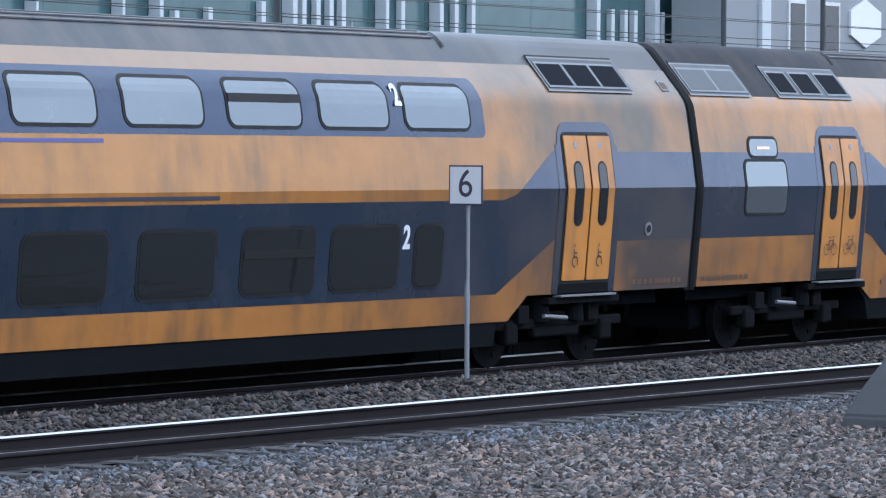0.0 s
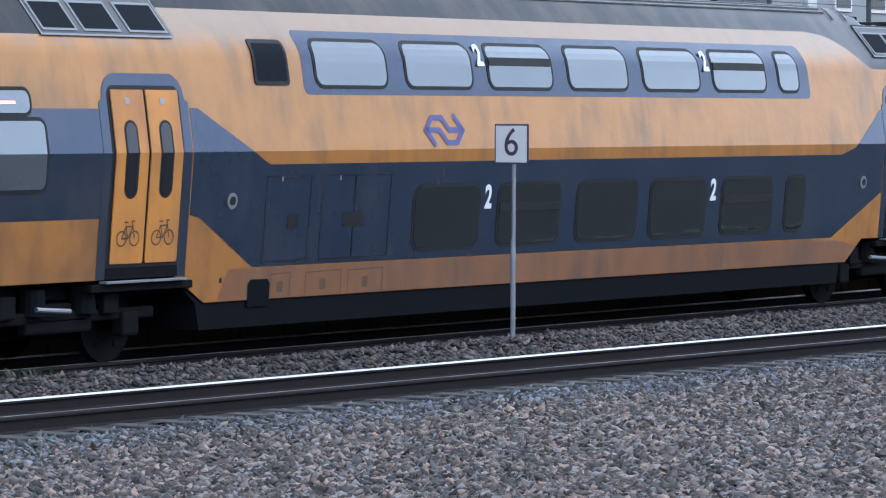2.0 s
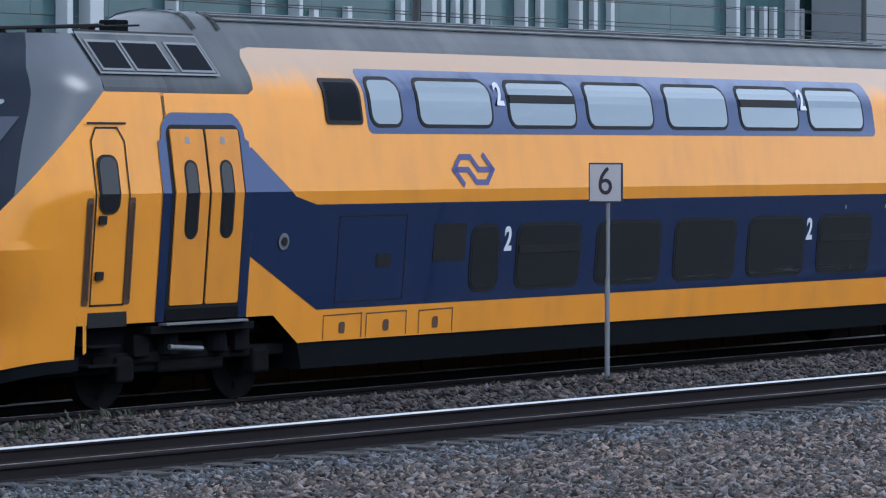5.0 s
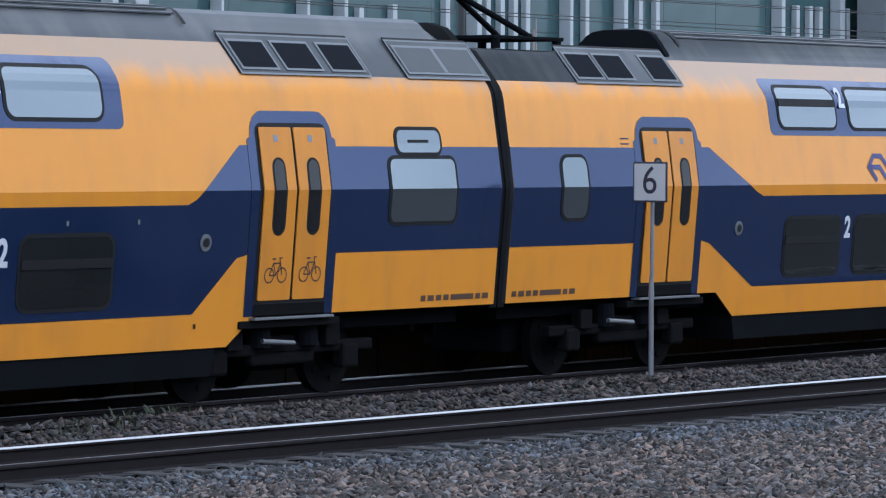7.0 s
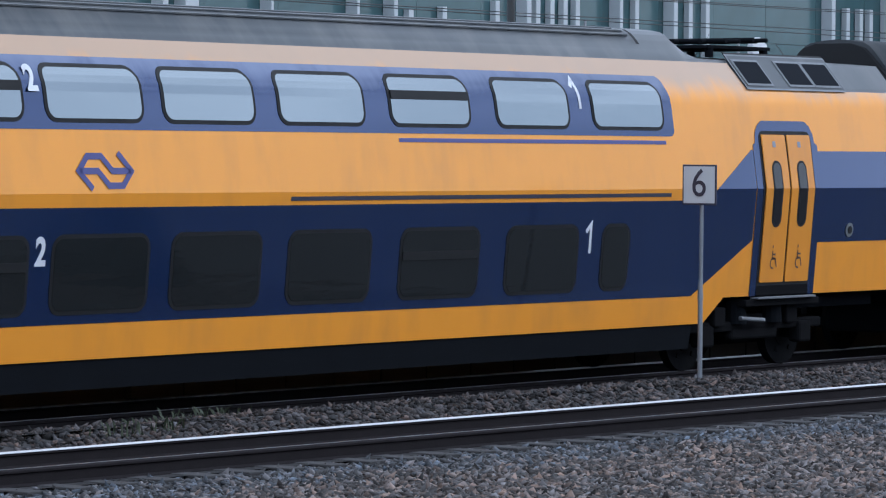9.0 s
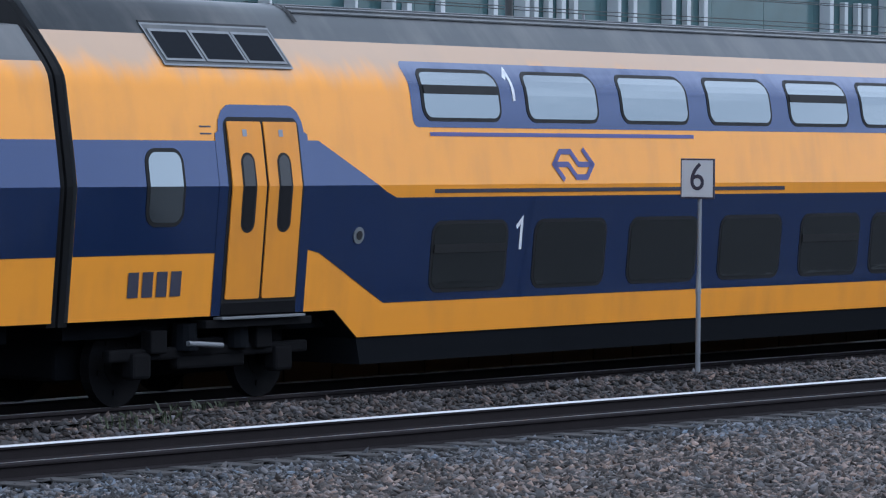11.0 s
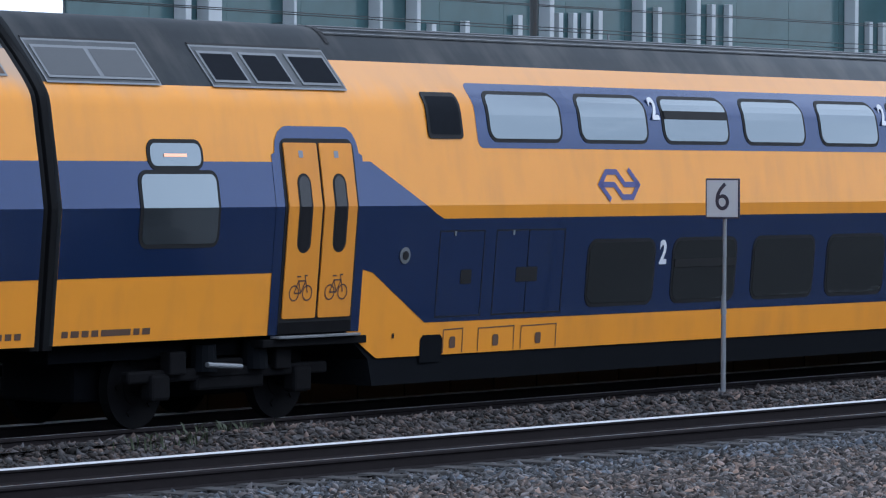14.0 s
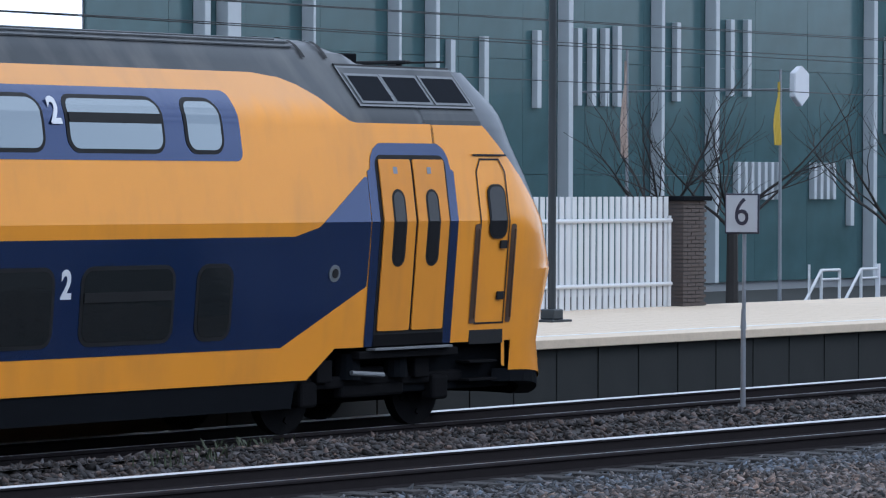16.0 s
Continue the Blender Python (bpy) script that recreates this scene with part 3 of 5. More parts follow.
def bogie(car, u):
    """A two-axle bogie with outside frame; returns its wheelsets."""
    bm = bmesh.new()
    for y in (0.28, 2.40):
        add_box(bm, u - 1.75, u + 1.75, y, y + 0.12, 0.52, 0.66, 0.03)
        add_box(bm, u - 0.6, u + 0.6, y, y + 0.14, 0.40, 0.60, 0.04)
        for a in (-1.25, 1.25):
            add_box(bm, u + a - 0.16, u + a + 0.16, y - 0.05, y + 0.14, 0.32, 0.62, 0.04)
    add_box(bm, u - 0.25, u + 0.25, 0.3, 2.5, 0.45, 0.75, 0.03)
    fr = part("bogie", bm, M["steel"], car, "sooty steel bogie frame")
    # added dark block that stops light showing through under the car
    box("bogie_light_block", M["black"], fr, u - 2.0, u + 2.0, 0.85, 1.95, 0.30, 0.80, 0.05)
    for a in (-0.45, 0.45):
        rod("air_spring", M["black"], fr, (u + a, 0.32, 0.62), (u + a, 0.32, 0.92), 0.17, 0.15, 14)
    rod("damper", M["galv"], fr, (u - 0.55, 0.17, 0.70), (u + 0.05, 0.17, 0.66), 0.03, label="pale hydraulic damper")
    for a in (-1.0, 0.85):
        box("brake_box", M["steel"], fr, u + a - 0.14, u + a + 0.14, 0.20, 0.36, 0.6, 0.86, 0.02)
    axles = []
    for a in (-1.25, 1.25):
        bm = bmesh.new()
        for y in (0.62, 2.05):
            add_rod(bm, (0, y - 1.4, 0), (0, y - 1.4 + 0.13, 0), 0.46, seg=28)
            add_rod(bm, (0, y - 1.4 - 0.015, 0), (0, y - 1.4 + 0.145, 0), 0.20, seg=16)
            for k in range(5):
                t = k * 2 * math.pi / 5
                add_box(bm, 0.3 * math.cos(t) - 0.03, 0.3 * math.cos(t) + 0.03, y - 1.42, y - 1.4, 0.3 * math.sin(t) - 0.03, 0.3 * math.sin(t) + 0.03)
        add_rod(bm, (0, -1.15, 0), (0, 1.15, 0), 0.09)
        w = part("wheelset", bm, M["steel"], car, "steel wheels on one axle")
        w.matrix_basis = pose(u + a, 1.4, 0.46)
        axles.append((w, u + a))
    for a in (-1.25, 1.25):
        rod("axle_box", M["steel"], fr, (u + a, 0.25, 0.46), (u + a, 0.38, 0.46), 0.12, 0.15, 14)
    return axles


def core(car, paint, stations, belly=(5.2, 21.9)):
    """The closed shell under the painted sides, lofted from station to station: along, roof height."""
    bm = bmesh.new()
    rings = []
    for u, cap in stations:
        levels = [z for z, _ in PROFILE[1:9]] + [4.2, 4.31, 4.43, 4.51, 4.56, 4.59, 4.6]
        levels = sorted(set(levels))
        n_low = sum(z <= cap for z in levels)
        half = [(inward(z), z) for z in levels[:n_low]]
        for k in range(n_low, len(levels)):      # a flatter crown where the roof is low
            t = (k - n_low + 1) / (len(levels) - n_low)
            half.append((half[n_low - 1][0] * (1 - t) + 1.4 * t, half[n_low - 1][1] + (cap - half[n_low - 1][1]) * math.sin(t * math.pi / 2)))
        half[-1] = (1.4, half[-1][1] + 0.01)
        ring = [(u, y + 0.0, z) for y, z in half] + [(u, 2.8 - y, z) for y, z in half[-2::-1]]
        rings.append([bm.verts.new(p) for p in ring])
    for r0, r1 in zip(rings, rings[1:]):
        for i in range(len(r0)):
            j = (i + 1) % len(r0)
            bm.faces.new((r0[i], r0[j], r1[j], r1[i]))
    bm.faces.new(rings[0][::-1])
    bm.faces.new(rings[-1])
    bmesh.ops.recalc_face_normals(bm, faces=bm.faces[:])
    for f in bm.faces:
        f.smooth = abs(f.normal.x) < 0.9 and f.calc_center_median().z > 3.5
    part("roof", bm, paint["roof"], car, "dull grey roof")
    b0, b1 = belly
    bm = bmesh.new()
    pts = [(b0 - 0.05, 1.01), (b0 + 0.42, 0.655), (b0 + 0.5, 0.34), (b1 - 0.5, 0.34), (b1 - 0.42, 0.655), (b1 + 0.05, 1.01)]
    f0 = bm.faces.new([bm.verts.new((u, 0.135, z)) for u, z in pts])
    r = bmesh.ops.extrude_face_region(bm, geom=[f0])
    for v in r["geom"]:
        if isinstance(v, bmesh.types.BMVert):
            v.co.y = 2.665
    bmesh.ops.recalc_face_normals(bm, faces=bm.faces[:])
    part("underbelly", bm, M["black"], car)
    bm = bmesh.new()
    add_box(bm, stations[0][0] + 0.3, stations[-1][0] - 0.3, 0.45, 2.35, 0.78, 1.0)
    part("underframe", bm, M["black"], car)


def collar(car, u):
    """A dark joint strip over the roof."""
    bm = bmesh.new()
    pts = [(inward(z) - 0.014, z + 0.012) for z in (4.36, 4.43, 4.51, 4.56, 4.59)] + [(1.4, 4.63)]
    pts += [(2.8 - y, z) for y, z in pts[-2::-1]]
    a, b = [[bm.verts.new((u + d, y, z)) for y, z in pts] for d in (-0.035, 0.035)]
    for i in range(len(pts) - 1):
        bm.faces.new((a[i], b[i], b[i + 1], a[i + 1]))
    bmesh.ops.recalc_face_normals(bm, faces=bm.faces[:])
    part("roof_joint", bm, M["rubber"], car)


def ribs(car, paint, u0, u1):
    collar(car, u0 - 0.05)
    collar(car, u1 + 0.1)
    for z in (4.49, 4.545, 4.58):
        y = inward(z)
        rod("roof_rib", paint["roof"], car, (u0, y - 0.012, z), (u1, y - 0.012, z), 0.018, seg=6)


def gangway(car, u, sign, top=4.58):
    """The black bellows between two cars, in folds that follow the cars' outline."""
    bm = bmesh.new()
    zs = [0.95] + [z for z, _ in PROFILE[2:] if z < top - 0.03] + [top]
    rings = []
    for k in range(7):
        inset = 0.035 + (0.03 if k % 2 else 0.0)
        half = [(inward(z) + inset, z - (inset if z > 4.15 else 0)) for z in zs]
        ring = half + [(2.8 - y, z) for y, z in half[::-1]]
        rings.append([bm.verts.new((u + sign * (0.024 * k - 0.02), y, z)) for y, z in ring])
    for r0, r1 in zip(rings, rings[1:]):
        for i in range(len(r0)):
            j = (i + 1) % len(r0)
            bm.faces.new((r0[i], r0[j], r1[j], r1[i]))
    bm.faces.new(rings[0])
    bm.faces.new(rings[-1])
    bmesh.ops.recalc_face_normals(bm, faces=bm.faces[:])
    part("gangway_bellows", bm, M["rubber"], car, "black rubber bellows")


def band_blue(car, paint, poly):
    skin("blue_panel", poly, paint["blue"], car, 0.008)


# ---- a car between two others ----
def middle_car(at, paint, label, spec):
    S, L = spec.get("ends", (0.0, 26.75))
    car = thing("railway_carriage", (at, SIDE, 0), label, "train carriage", "carriages of the passing train")
    S, L = S + 0.04, L - 0.04
    lo, hi = spec.get("roof", ((4.25, 4.25)))
    st = [(S + 0.10, lo), (4.72, lo), (4.86, 4.6), (21.9, 4.6), (22.5, hi), (L - 0.10, hi)] if hi < 4.5 else [(S + 0.10, lo), (4.5, lo), (5.3, 4.6), (21.9, 4.6), (L - 0.10, 4.6)]
    core(car, paint, st)
    dl, dr = spec["doors"]
    out = [(S + 0.09, 1.0), (5.15, 1.0), (5.61, 0.665), (21.72, 0.665), (22.2, 1.0), (L - 0.09, 1.0)]
    out += [(L - 0.09, 4.16), (S + 0.09, 4.16)] if hi > 4.5 else [(L - 0.09, 3.81), (22.98, 3.81), (22.94, 4.16), (4.55, 4.16), (4.52, 3.81), (S + 0.09, 3.81)]
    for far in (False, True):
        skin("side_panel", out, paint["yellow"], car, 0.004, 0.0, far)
    # blue fields
    a, b = dl + 1.25 + 0.21, dr - 0.21
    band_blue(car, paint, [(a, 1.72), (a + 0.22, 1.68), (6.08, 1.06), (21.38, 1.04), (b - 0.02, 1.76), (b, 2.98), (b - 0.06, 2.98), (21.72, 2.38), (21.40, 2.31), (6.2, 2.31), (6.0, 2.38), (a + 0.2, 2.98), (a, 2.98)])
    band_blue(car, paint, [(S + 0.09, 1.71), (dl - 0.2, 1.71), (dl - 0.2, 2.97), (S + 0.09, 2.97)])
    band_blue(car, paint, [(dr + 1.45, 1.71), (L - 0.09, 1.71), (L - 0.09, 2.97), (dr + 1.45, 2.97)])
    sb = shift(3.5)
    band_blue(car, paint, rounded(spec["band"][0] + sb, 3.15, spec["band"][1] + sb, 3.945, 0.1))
    entrance(car, paint, dl, spec["marks"][0])
    entrance(car, paint, dr, spec["marks"][1])
    for i, (u0, u1) in enumerate(spec["upper"]):
        pane(car, u0, 3.27, u1, 3.82, i in spec["split"], glass=paint["glass"])
    for i, (u0, u1) in enumerate(spec["lower"]):
        pane(car, u0, 1.20, u1, 1.98, i in spec["split"] and u1 - u0 > 1)
    if "narrow" in spec:
        pane(car, spec["narrow"], 2.06, spec["narrow"] + 0.56, 2.84, glass=paint["glass"])
    for body, u, z in spec["digits"]:
        class_number(car, body, u + shift(z), z)
    if "logo" in spec:
        logo(car, spec["logo"], 2.51)
    for u0, u1, z in spec["lines"]:
        s = shift(z)
        skin("stripe", [(u0 + s, z - 0.024), (u1 + s, z - 0.024), (u1 + s, z + 0.024), (u0 + s, z + 0.024)], M["violet"] if z > 3 else M["mark"], car, 0.012)
    badge(car, dl + 2.4)
    badge(car, dr + 2.3)
    vents(car, paint, spec["vents_left"])
    vents(car, paint, spec["vents_right"])
    ribs(car, paint, 5.2, 20.9)
    gangway(car, S + 0.10, -1, 4.58 if lo > 4.5 else 4.22)
    gangway(car, L - 0.10, 1, 4.58 if hi > 4.5 else 4.22)
    if lo < 4.5:      # the black end wall of the raised roof, behind the pantograph well
        bm = bmesh.new()
        half = [(inward(z) + 0.01, z) for z in (4.2, 4.31, 4.43, 4.51, 4.56, 4.585)]
        ring = half + [(2.8 - y, z) for y, z in half[::-1]]
        bm.faces.new([bm.verts.new((4.66 + 0.16 * (z - 4.2), y, z)) for y, z in ring])
        r = bmesh.ops.extrude_face_region(bm, geom=bm.faces[:])
        for v in r["geom"]:
            if isinstance(v, bmesh.types.BMVert):
                v.co.x += 0.1
        bmesh.ops.recalc_face_normals(bm, faces=bm.faces[:])
        part("roof_bulkhead", bm, M["black"], car, "black end wall of the raised roof")
    for u, z in spec.get("dashes", ()):
        skin("lettering_bar", [(u, z), (u + 0.2, z), (u + 0.2, z + 0.018), (u, z + 0.018)], M["mark"], car, 0.010)
    if "small_vent" in spec:
        u = spec["small_vent"]
        w = skin("small_vent", [(u, 3.86), (u + 0.22, 3.86), (u + 0.22, 4.0), (u, 4.0)], M["alu"], car, 0.008, 0.012)
        skin("grille", [(u + 0.03, 3.885), (u + 0.19, 3.885), (u + 0.19, 3.98), (u + 0.03, 3.98)], M["brown"], w, 0.024)
    for u0, u1 in spec["bars"]:
        bars(car, u0, u1, 1.08)
    for k in range(spec.get("number", 0)):
        u = 1.44 + 0.24 * k
        skin("number_bar", [(u, 1.24), (u + 0.18, 1.24), (u + 0.18, 1.52), (u, 1.52)], M["mark"], car, 0.012)
    axles = bogie(car, 3.15) + bogie(car, 23.3)
    return car, axles


# ---- the cab end ----
def nose_point(z, k):
    """A point of the rounded cab front: k from 0 on the side to 1 in the middle."""
    lut = [(0.40, 25.58, 1.52), (0.95, 25.58, 1.36), (1.35, 25.56, 1.50), (1.85, 25.52, 1.76), (2.46, 25.42, 1.56), (3.0, 25.22, 1.42), (3.5, 25.04, 1.23), (3.85, 25.0, 1.14), (4.12, 25.0, 0.84), (4.26, 24.98, 0.74)]
    z = max(0.40, min(4.26, z))
    for (z0, u0, a0), (z1, u1, a1) in zip(lut, lut[1:]):
        if z <= z1:
            t = (z - z0) / (z1 - z0)
            base, reach = u0 + (u1 - u0) * t, a0 + (a1 - a0) * t
            break
    f = k * math.pi / 2
    y0 = inward(z)
    return base + reach * math.sin(f) ** 0.82, y0 + (1.4 - y0) * (1 - math.cos(f))


def mask_edge(z):
    """Where, from side to middle, the dark front begins at that height."""
    lut = [(1.86, 1.0), (1.90, 0.66), (2.1, 0.52), (2.29, 0.45), (2.72, 0.31), (3.2, 0.15), (3.62, 0.0), (4.3, 0.0)]
    if z <= 1.86:
        return 1.0
    for (z0, k0), (z1, k1) in zip(lut, lut[1:]):
        if z <= z1:
            return k0 + (k1 - k0) * (z - z0) / (z1 - z0)
    return 0.0


def nose(car, paint, U):
    """The cab front, in a yellow and a dark part. U turns a length from the inner end into the car's own."""
    zs_low = [0.40, 0.55, 0.75, 0.95, 1.15, 1.35, 1.6, 1.75, 1.86]
    zs = [1.86, 1.90, 1.97, 2.1, 2.29, WAIST, 2.6, 2.72, 3.0, 3.2, 3.4, 3.56, 3.62, 3.74, 3.86, 3.98, 4.08, 4.12, 4.2, 4.26]

    def sheet(rows):
        bm = bmesh.new()
        grid = []
        for z, ks in rows:
            grid.append([bm.verts.new((U(p[0]), p[1], z)) for p in (nose_point(z, k) for k in ks)])
        for r0, r1 in zip(grid, grid[1:]):
            for i in range(len(r0) - 1):
                bm.faces.new((r0[i], r0[i + 1], r1[i + 1], r1[i]))
        bmesh.ops.remove_doubles(bm, verts=bm.verts[:], dist=0.0008)
        for f in bm.faces:
            f.smooth = True
        bmesh.ops.recalc_face_normals(bm, faces=bm.faces[:])
        return bm

    n = 18

    def both(k0, k1):
        return [k0 + (k1 - k0) * (i / n) ** (1.6 if k0 == 0 else 1.0) for i in range(n + 1)]

    def front(z):
        return 0.40 + 0.06 * max(0.0, z - 2.4) if z >= 2.29 else 0.0

    for mirror in (False, True):
        def place(bm):
            if mirror:
                for v in bm.verts:
                    v.co.y = 2.8 - v.co.y
                bmesh.ops.reverse_faces(bm, faces=bm.faces[:])
            return bm
        low = sheet([(z, both(0, 1)) for z in zs_low])
        for v in low.verts:      # the lower edge rises towards the side
            if v.co.z < 1.0:
                k = min(1.0, abs(v.co.y) / 0.75)
                foot = 0.68 - 0.27 * k
                v.co.z = foot + (v.co.z - 0.40) / 0.60 * (1.0 - foot)
        part("cab_front", place(low), paint["yellow"], car, "yellow rounded cab front")
        part("cab_side", place(sheet([(z, both(0, mask_edge(z))) for z in zs if z <= 3.62])), paint["yellow"], car)
        part("cab_mask", place(sheet([(z, both(max(front(z), mask_edge(z)), 1)) for z in zs])), M["mask"], car, "dark blue-grey cab front above the bumper")
        part("cab_corner", place(sheet([(z, both(mask_edge(z), max(front(z), mask_edge(z) + 0.002))) for z in zs if z >= 2.29])), M["corner"], car, "dusty grey corner panel")
        # flat side between the body and the rounded front
        bm = bmesh.new()
        rows = [1.0, 1.35, 1.86, WAIST, 2.72, 3.0, 3.2, 3.4, 3.56, 3.61]
        g = [[bm.verts.new((U(24.0), inward(z), z)), bm.verts.new((U(nose_point(z, 0)[0]), inward(z), z))] for z in rows]
        for r0, r1 in zip(g, g[1:]):
            bm.faces.new((r0[0], r0[1], r1[1], r1[0]))
        bmesh.ops.recalc_face_normals(bm, faces=bm.faces[:])
        part("cab_flank", place(bm), paint["yellow"], car)
        bm = bmesh.new()
        rows = [3.605, 3.66, 3.74, 3.86, 4.08, 4.2, 4.262]
        g = [[bm.verts.new((U(23.9), inward(z) - 0.002, z)), bm.verts.new((U(nose_point(z, 0)[0]), inward(z) - 0.002, z))] for z in rows]
        g.append([bm.verts.new((U(23.9), 1.4, 4.275)), bm.verts.new((U(25.4), 1.4, 4.275))])
        for r0, r1 in zip(g, g[1:]):
            bm.faces.new((r0[0], r0[1], r1[1], r1[0]))
        bmesh.ops.recalc_face_normals(bm, faces=bm.faces[:])
        part("cab_shoulder", place(bm), paint["roof"], car)
        # flap down behind the bumper
        bm = bmesh.new()
        bm.faces.new([bm.verts.new((U(u), 0.105, z)) for u, z in ((25.40, 1.0), (25.40, 0.70), (25.46, 0.68), (25.46, 1.0))])
        part("skirt", place(bm), paint["yellow"], car)
        # windscreen
        ws = [(z, both(0.50 + 0.22 * (3.32 - z), 1.0)) for z in (2.25, 2.4, WAIST, 2.6, 2.8, 3.0, 3.2, 3.32)]
        bm = sheet(ws)
        for v in bm.verts:
            v.co.x += 0.012 * (1 if U(1) > U(0) else -1)
            v.co.y -= 0.010
        part("windscreen", place(bm), M["screen"], car)
        bm = bmesh.new()
        add_rod(bm, (U(nose_point(1.62, 0.72)[0]), nose_point(1.62, 0.72)[1] - 0.02, 1.62), (U(nose_point(1.62, 0.72)[0] + 0.03), nose_point(1.62, 0.72)[1] - 0.05, 1.62), 0.09, seg=16)
        part("headlight", place(bm), M["louvre"], car)
        bm = bmesh.new()
        add_box(bm, 0, 1, 0, 1, 0, 1)
        bmesh.ops.subdivide_edges(bm, edges=[e for e in bm.edges if abs(e.verts[0].co.x - e.verts[1].co.x) > 0.5], cuts=8)
        for v in bm.verts:
            k = 0.02 + 0.98 * v.co.x
            p = nose_point(0.4, k)
            foot = 0.70 - 0.27 * min(1.0, p[1] / 0.75)
            v.co = Vector((U(p[0] - 0.04 - 0.25 * v.co.y), p[1] + 0.10 * v.co.y, foot - 0.16 + 0.16 * v.co.z))
        bmesh.ops.recalc_face_normals(bm, faces=bm.faces[:])
        part("rail_guard", place(bm), M["black"], car)
    box("cab_underframe", M["black"], car, min(U(23.6), U(25.9)), max(U(23.6), U(25.9)), 0.34, 2.46, 0.42, 1.12, 0.03)
    # roof of the cab, coupler, hatch
    bm = bmesh.new()
    ring = [nose_point(4.26, k / 12) for k in range(13)]
    top = [(U(u), y, 4.262) for u, y in ring] + [(U(u), 2.8 - y, 4.262) for u, y in ring[-2::-1]]
    bm.faces.new([bm.verts.new(p) for p in top])
    bmesh.ops.recalc_face_normals(bm, faces=bm.faces[:])
    part("cab_roof", bm, paint["roof"], car)
    bm = bmesh.new()
    add_box(bm, min(U(24.30), U(24.42)), max(U(24.30), U(24.42)), 0.75, 2.35, 4.345, 4.39, 0.012)
    add_rod(bm, (U(24.35), 0.2, 4.36), (U(24.35), 2.6, 4.36), 0.012)
    for y in (0.95, 1.75, 2.3):
        add_box(bm, min(U(24.30), U(24.42)), max(U(24.30), U(24.42)), y - 0.07, y + 0.07, 4.262, 4.35, 0.01)
    box("roof_horn", M["black"], car, min(U(23.5), U(23.75)), max(U(23.5), U(23.75)), 1.05, 1.3, 4.28, 4.46, 0.02, "small black horn housing")
    part("roof_bar", bm, M["rubber"], car, "black bar on brackets across the cab roof")
    bm = bmesh.new()
    add_box(bm, min(U(26.6), U(27.25)), max(U(26.6), U(27.25)), 1.15, 1.65, 0.72, 1.15, 0.05)
    part("coupler", bm, M["black"], car)
    bm = bmesh.new()
    sgn = 0.015 if U(1) > U(0) else -0.015
    near = [bm.verts.new((U(p[0]) + sgn, p[1] - 0.012, p[2])) for p in [nose_point(0.95 - 0.50 * math.cos(i * math.pi / 12), 1 - 0.38 * math.sin(i * math.pi / 12)) + (0.95 - 0.50 * math.cos(i * math.pi / 12),) for i in range(13)]]
    bm.faces.new(near)
    bmesh.ops.recalc_face_normals(bm, faces=bm.faces[:])
    part("coupler_recess", bm, M["rubber"], car)
    # driver's door between two grab rails
    def span(u0, u1):
        return (min(U(u0), U(u1)), max(U(u0), U(u1)))
    a, b = span(24.80, 25.38)
    strokes("cab_door_joint", [[(a, 1.22), (a, 3.05), (a + 0.1, 3.2), (b - 0.1, 3.2), (b, 3.05), (b, 1.22), (a, 1.22)]], 0.022, M["rubber"], car, 0.008)
    strokes("rain_strip", [[(a - 0.05, 3.25), (b + 0.05, 3.25)]], 0.025, M["rubber"], car, 0.02)
    a2, b2 = span(24.97, 25.33)
    w = skin("cab_door_window", rounded(a2, 2.24, b2, 2.90, 0.13), M["rubber"], car, 0.012, 0.008)
    skin("glass", rounded(a2 + 0.03, 2.27, b2 - 0.03, 2.87, 0.1), M["leafglass"], w, 0.024)
    for u0, u1 in ((24.69, 24.80), (25.42, 25.53)):
        p, q = span(u0, u1)
        slot = skin("grab_rail_recess", rounded(p, 1.22, q, 2.42, 0.03), M["brown"], car, 0.010)
        c = (p + q) / 2
        rod("grab_rail", M["brown"], slot, (c, inward(1.28) - 0.04, 1.28), (c, inward(2.36) - 0.04, 2.36), 0.014, seg=8)
    p, q = span(25.2, 25.33)
    for z in (2.12, 1.50):
        skin("door_handle", rounded(p, z, q, z + 0.10, 0.02), M["rubber"], car, 0.014, 0.02)
    for i, (z, y) in enumerate(((0.96, 0.12), (0.74, 0.12), (0.52, 0.12))):
        p, q = span(24.78, 25.34)
        box("cab_step", M["steel"], car, p, q, y, y + 0.22, z, z + 0.03, 0.006)
    p, q = span(24.72, 25.40)
    box("step_well", M["rubber"], car, p, q, 0.085, 0.3, 0.97, 1.14)


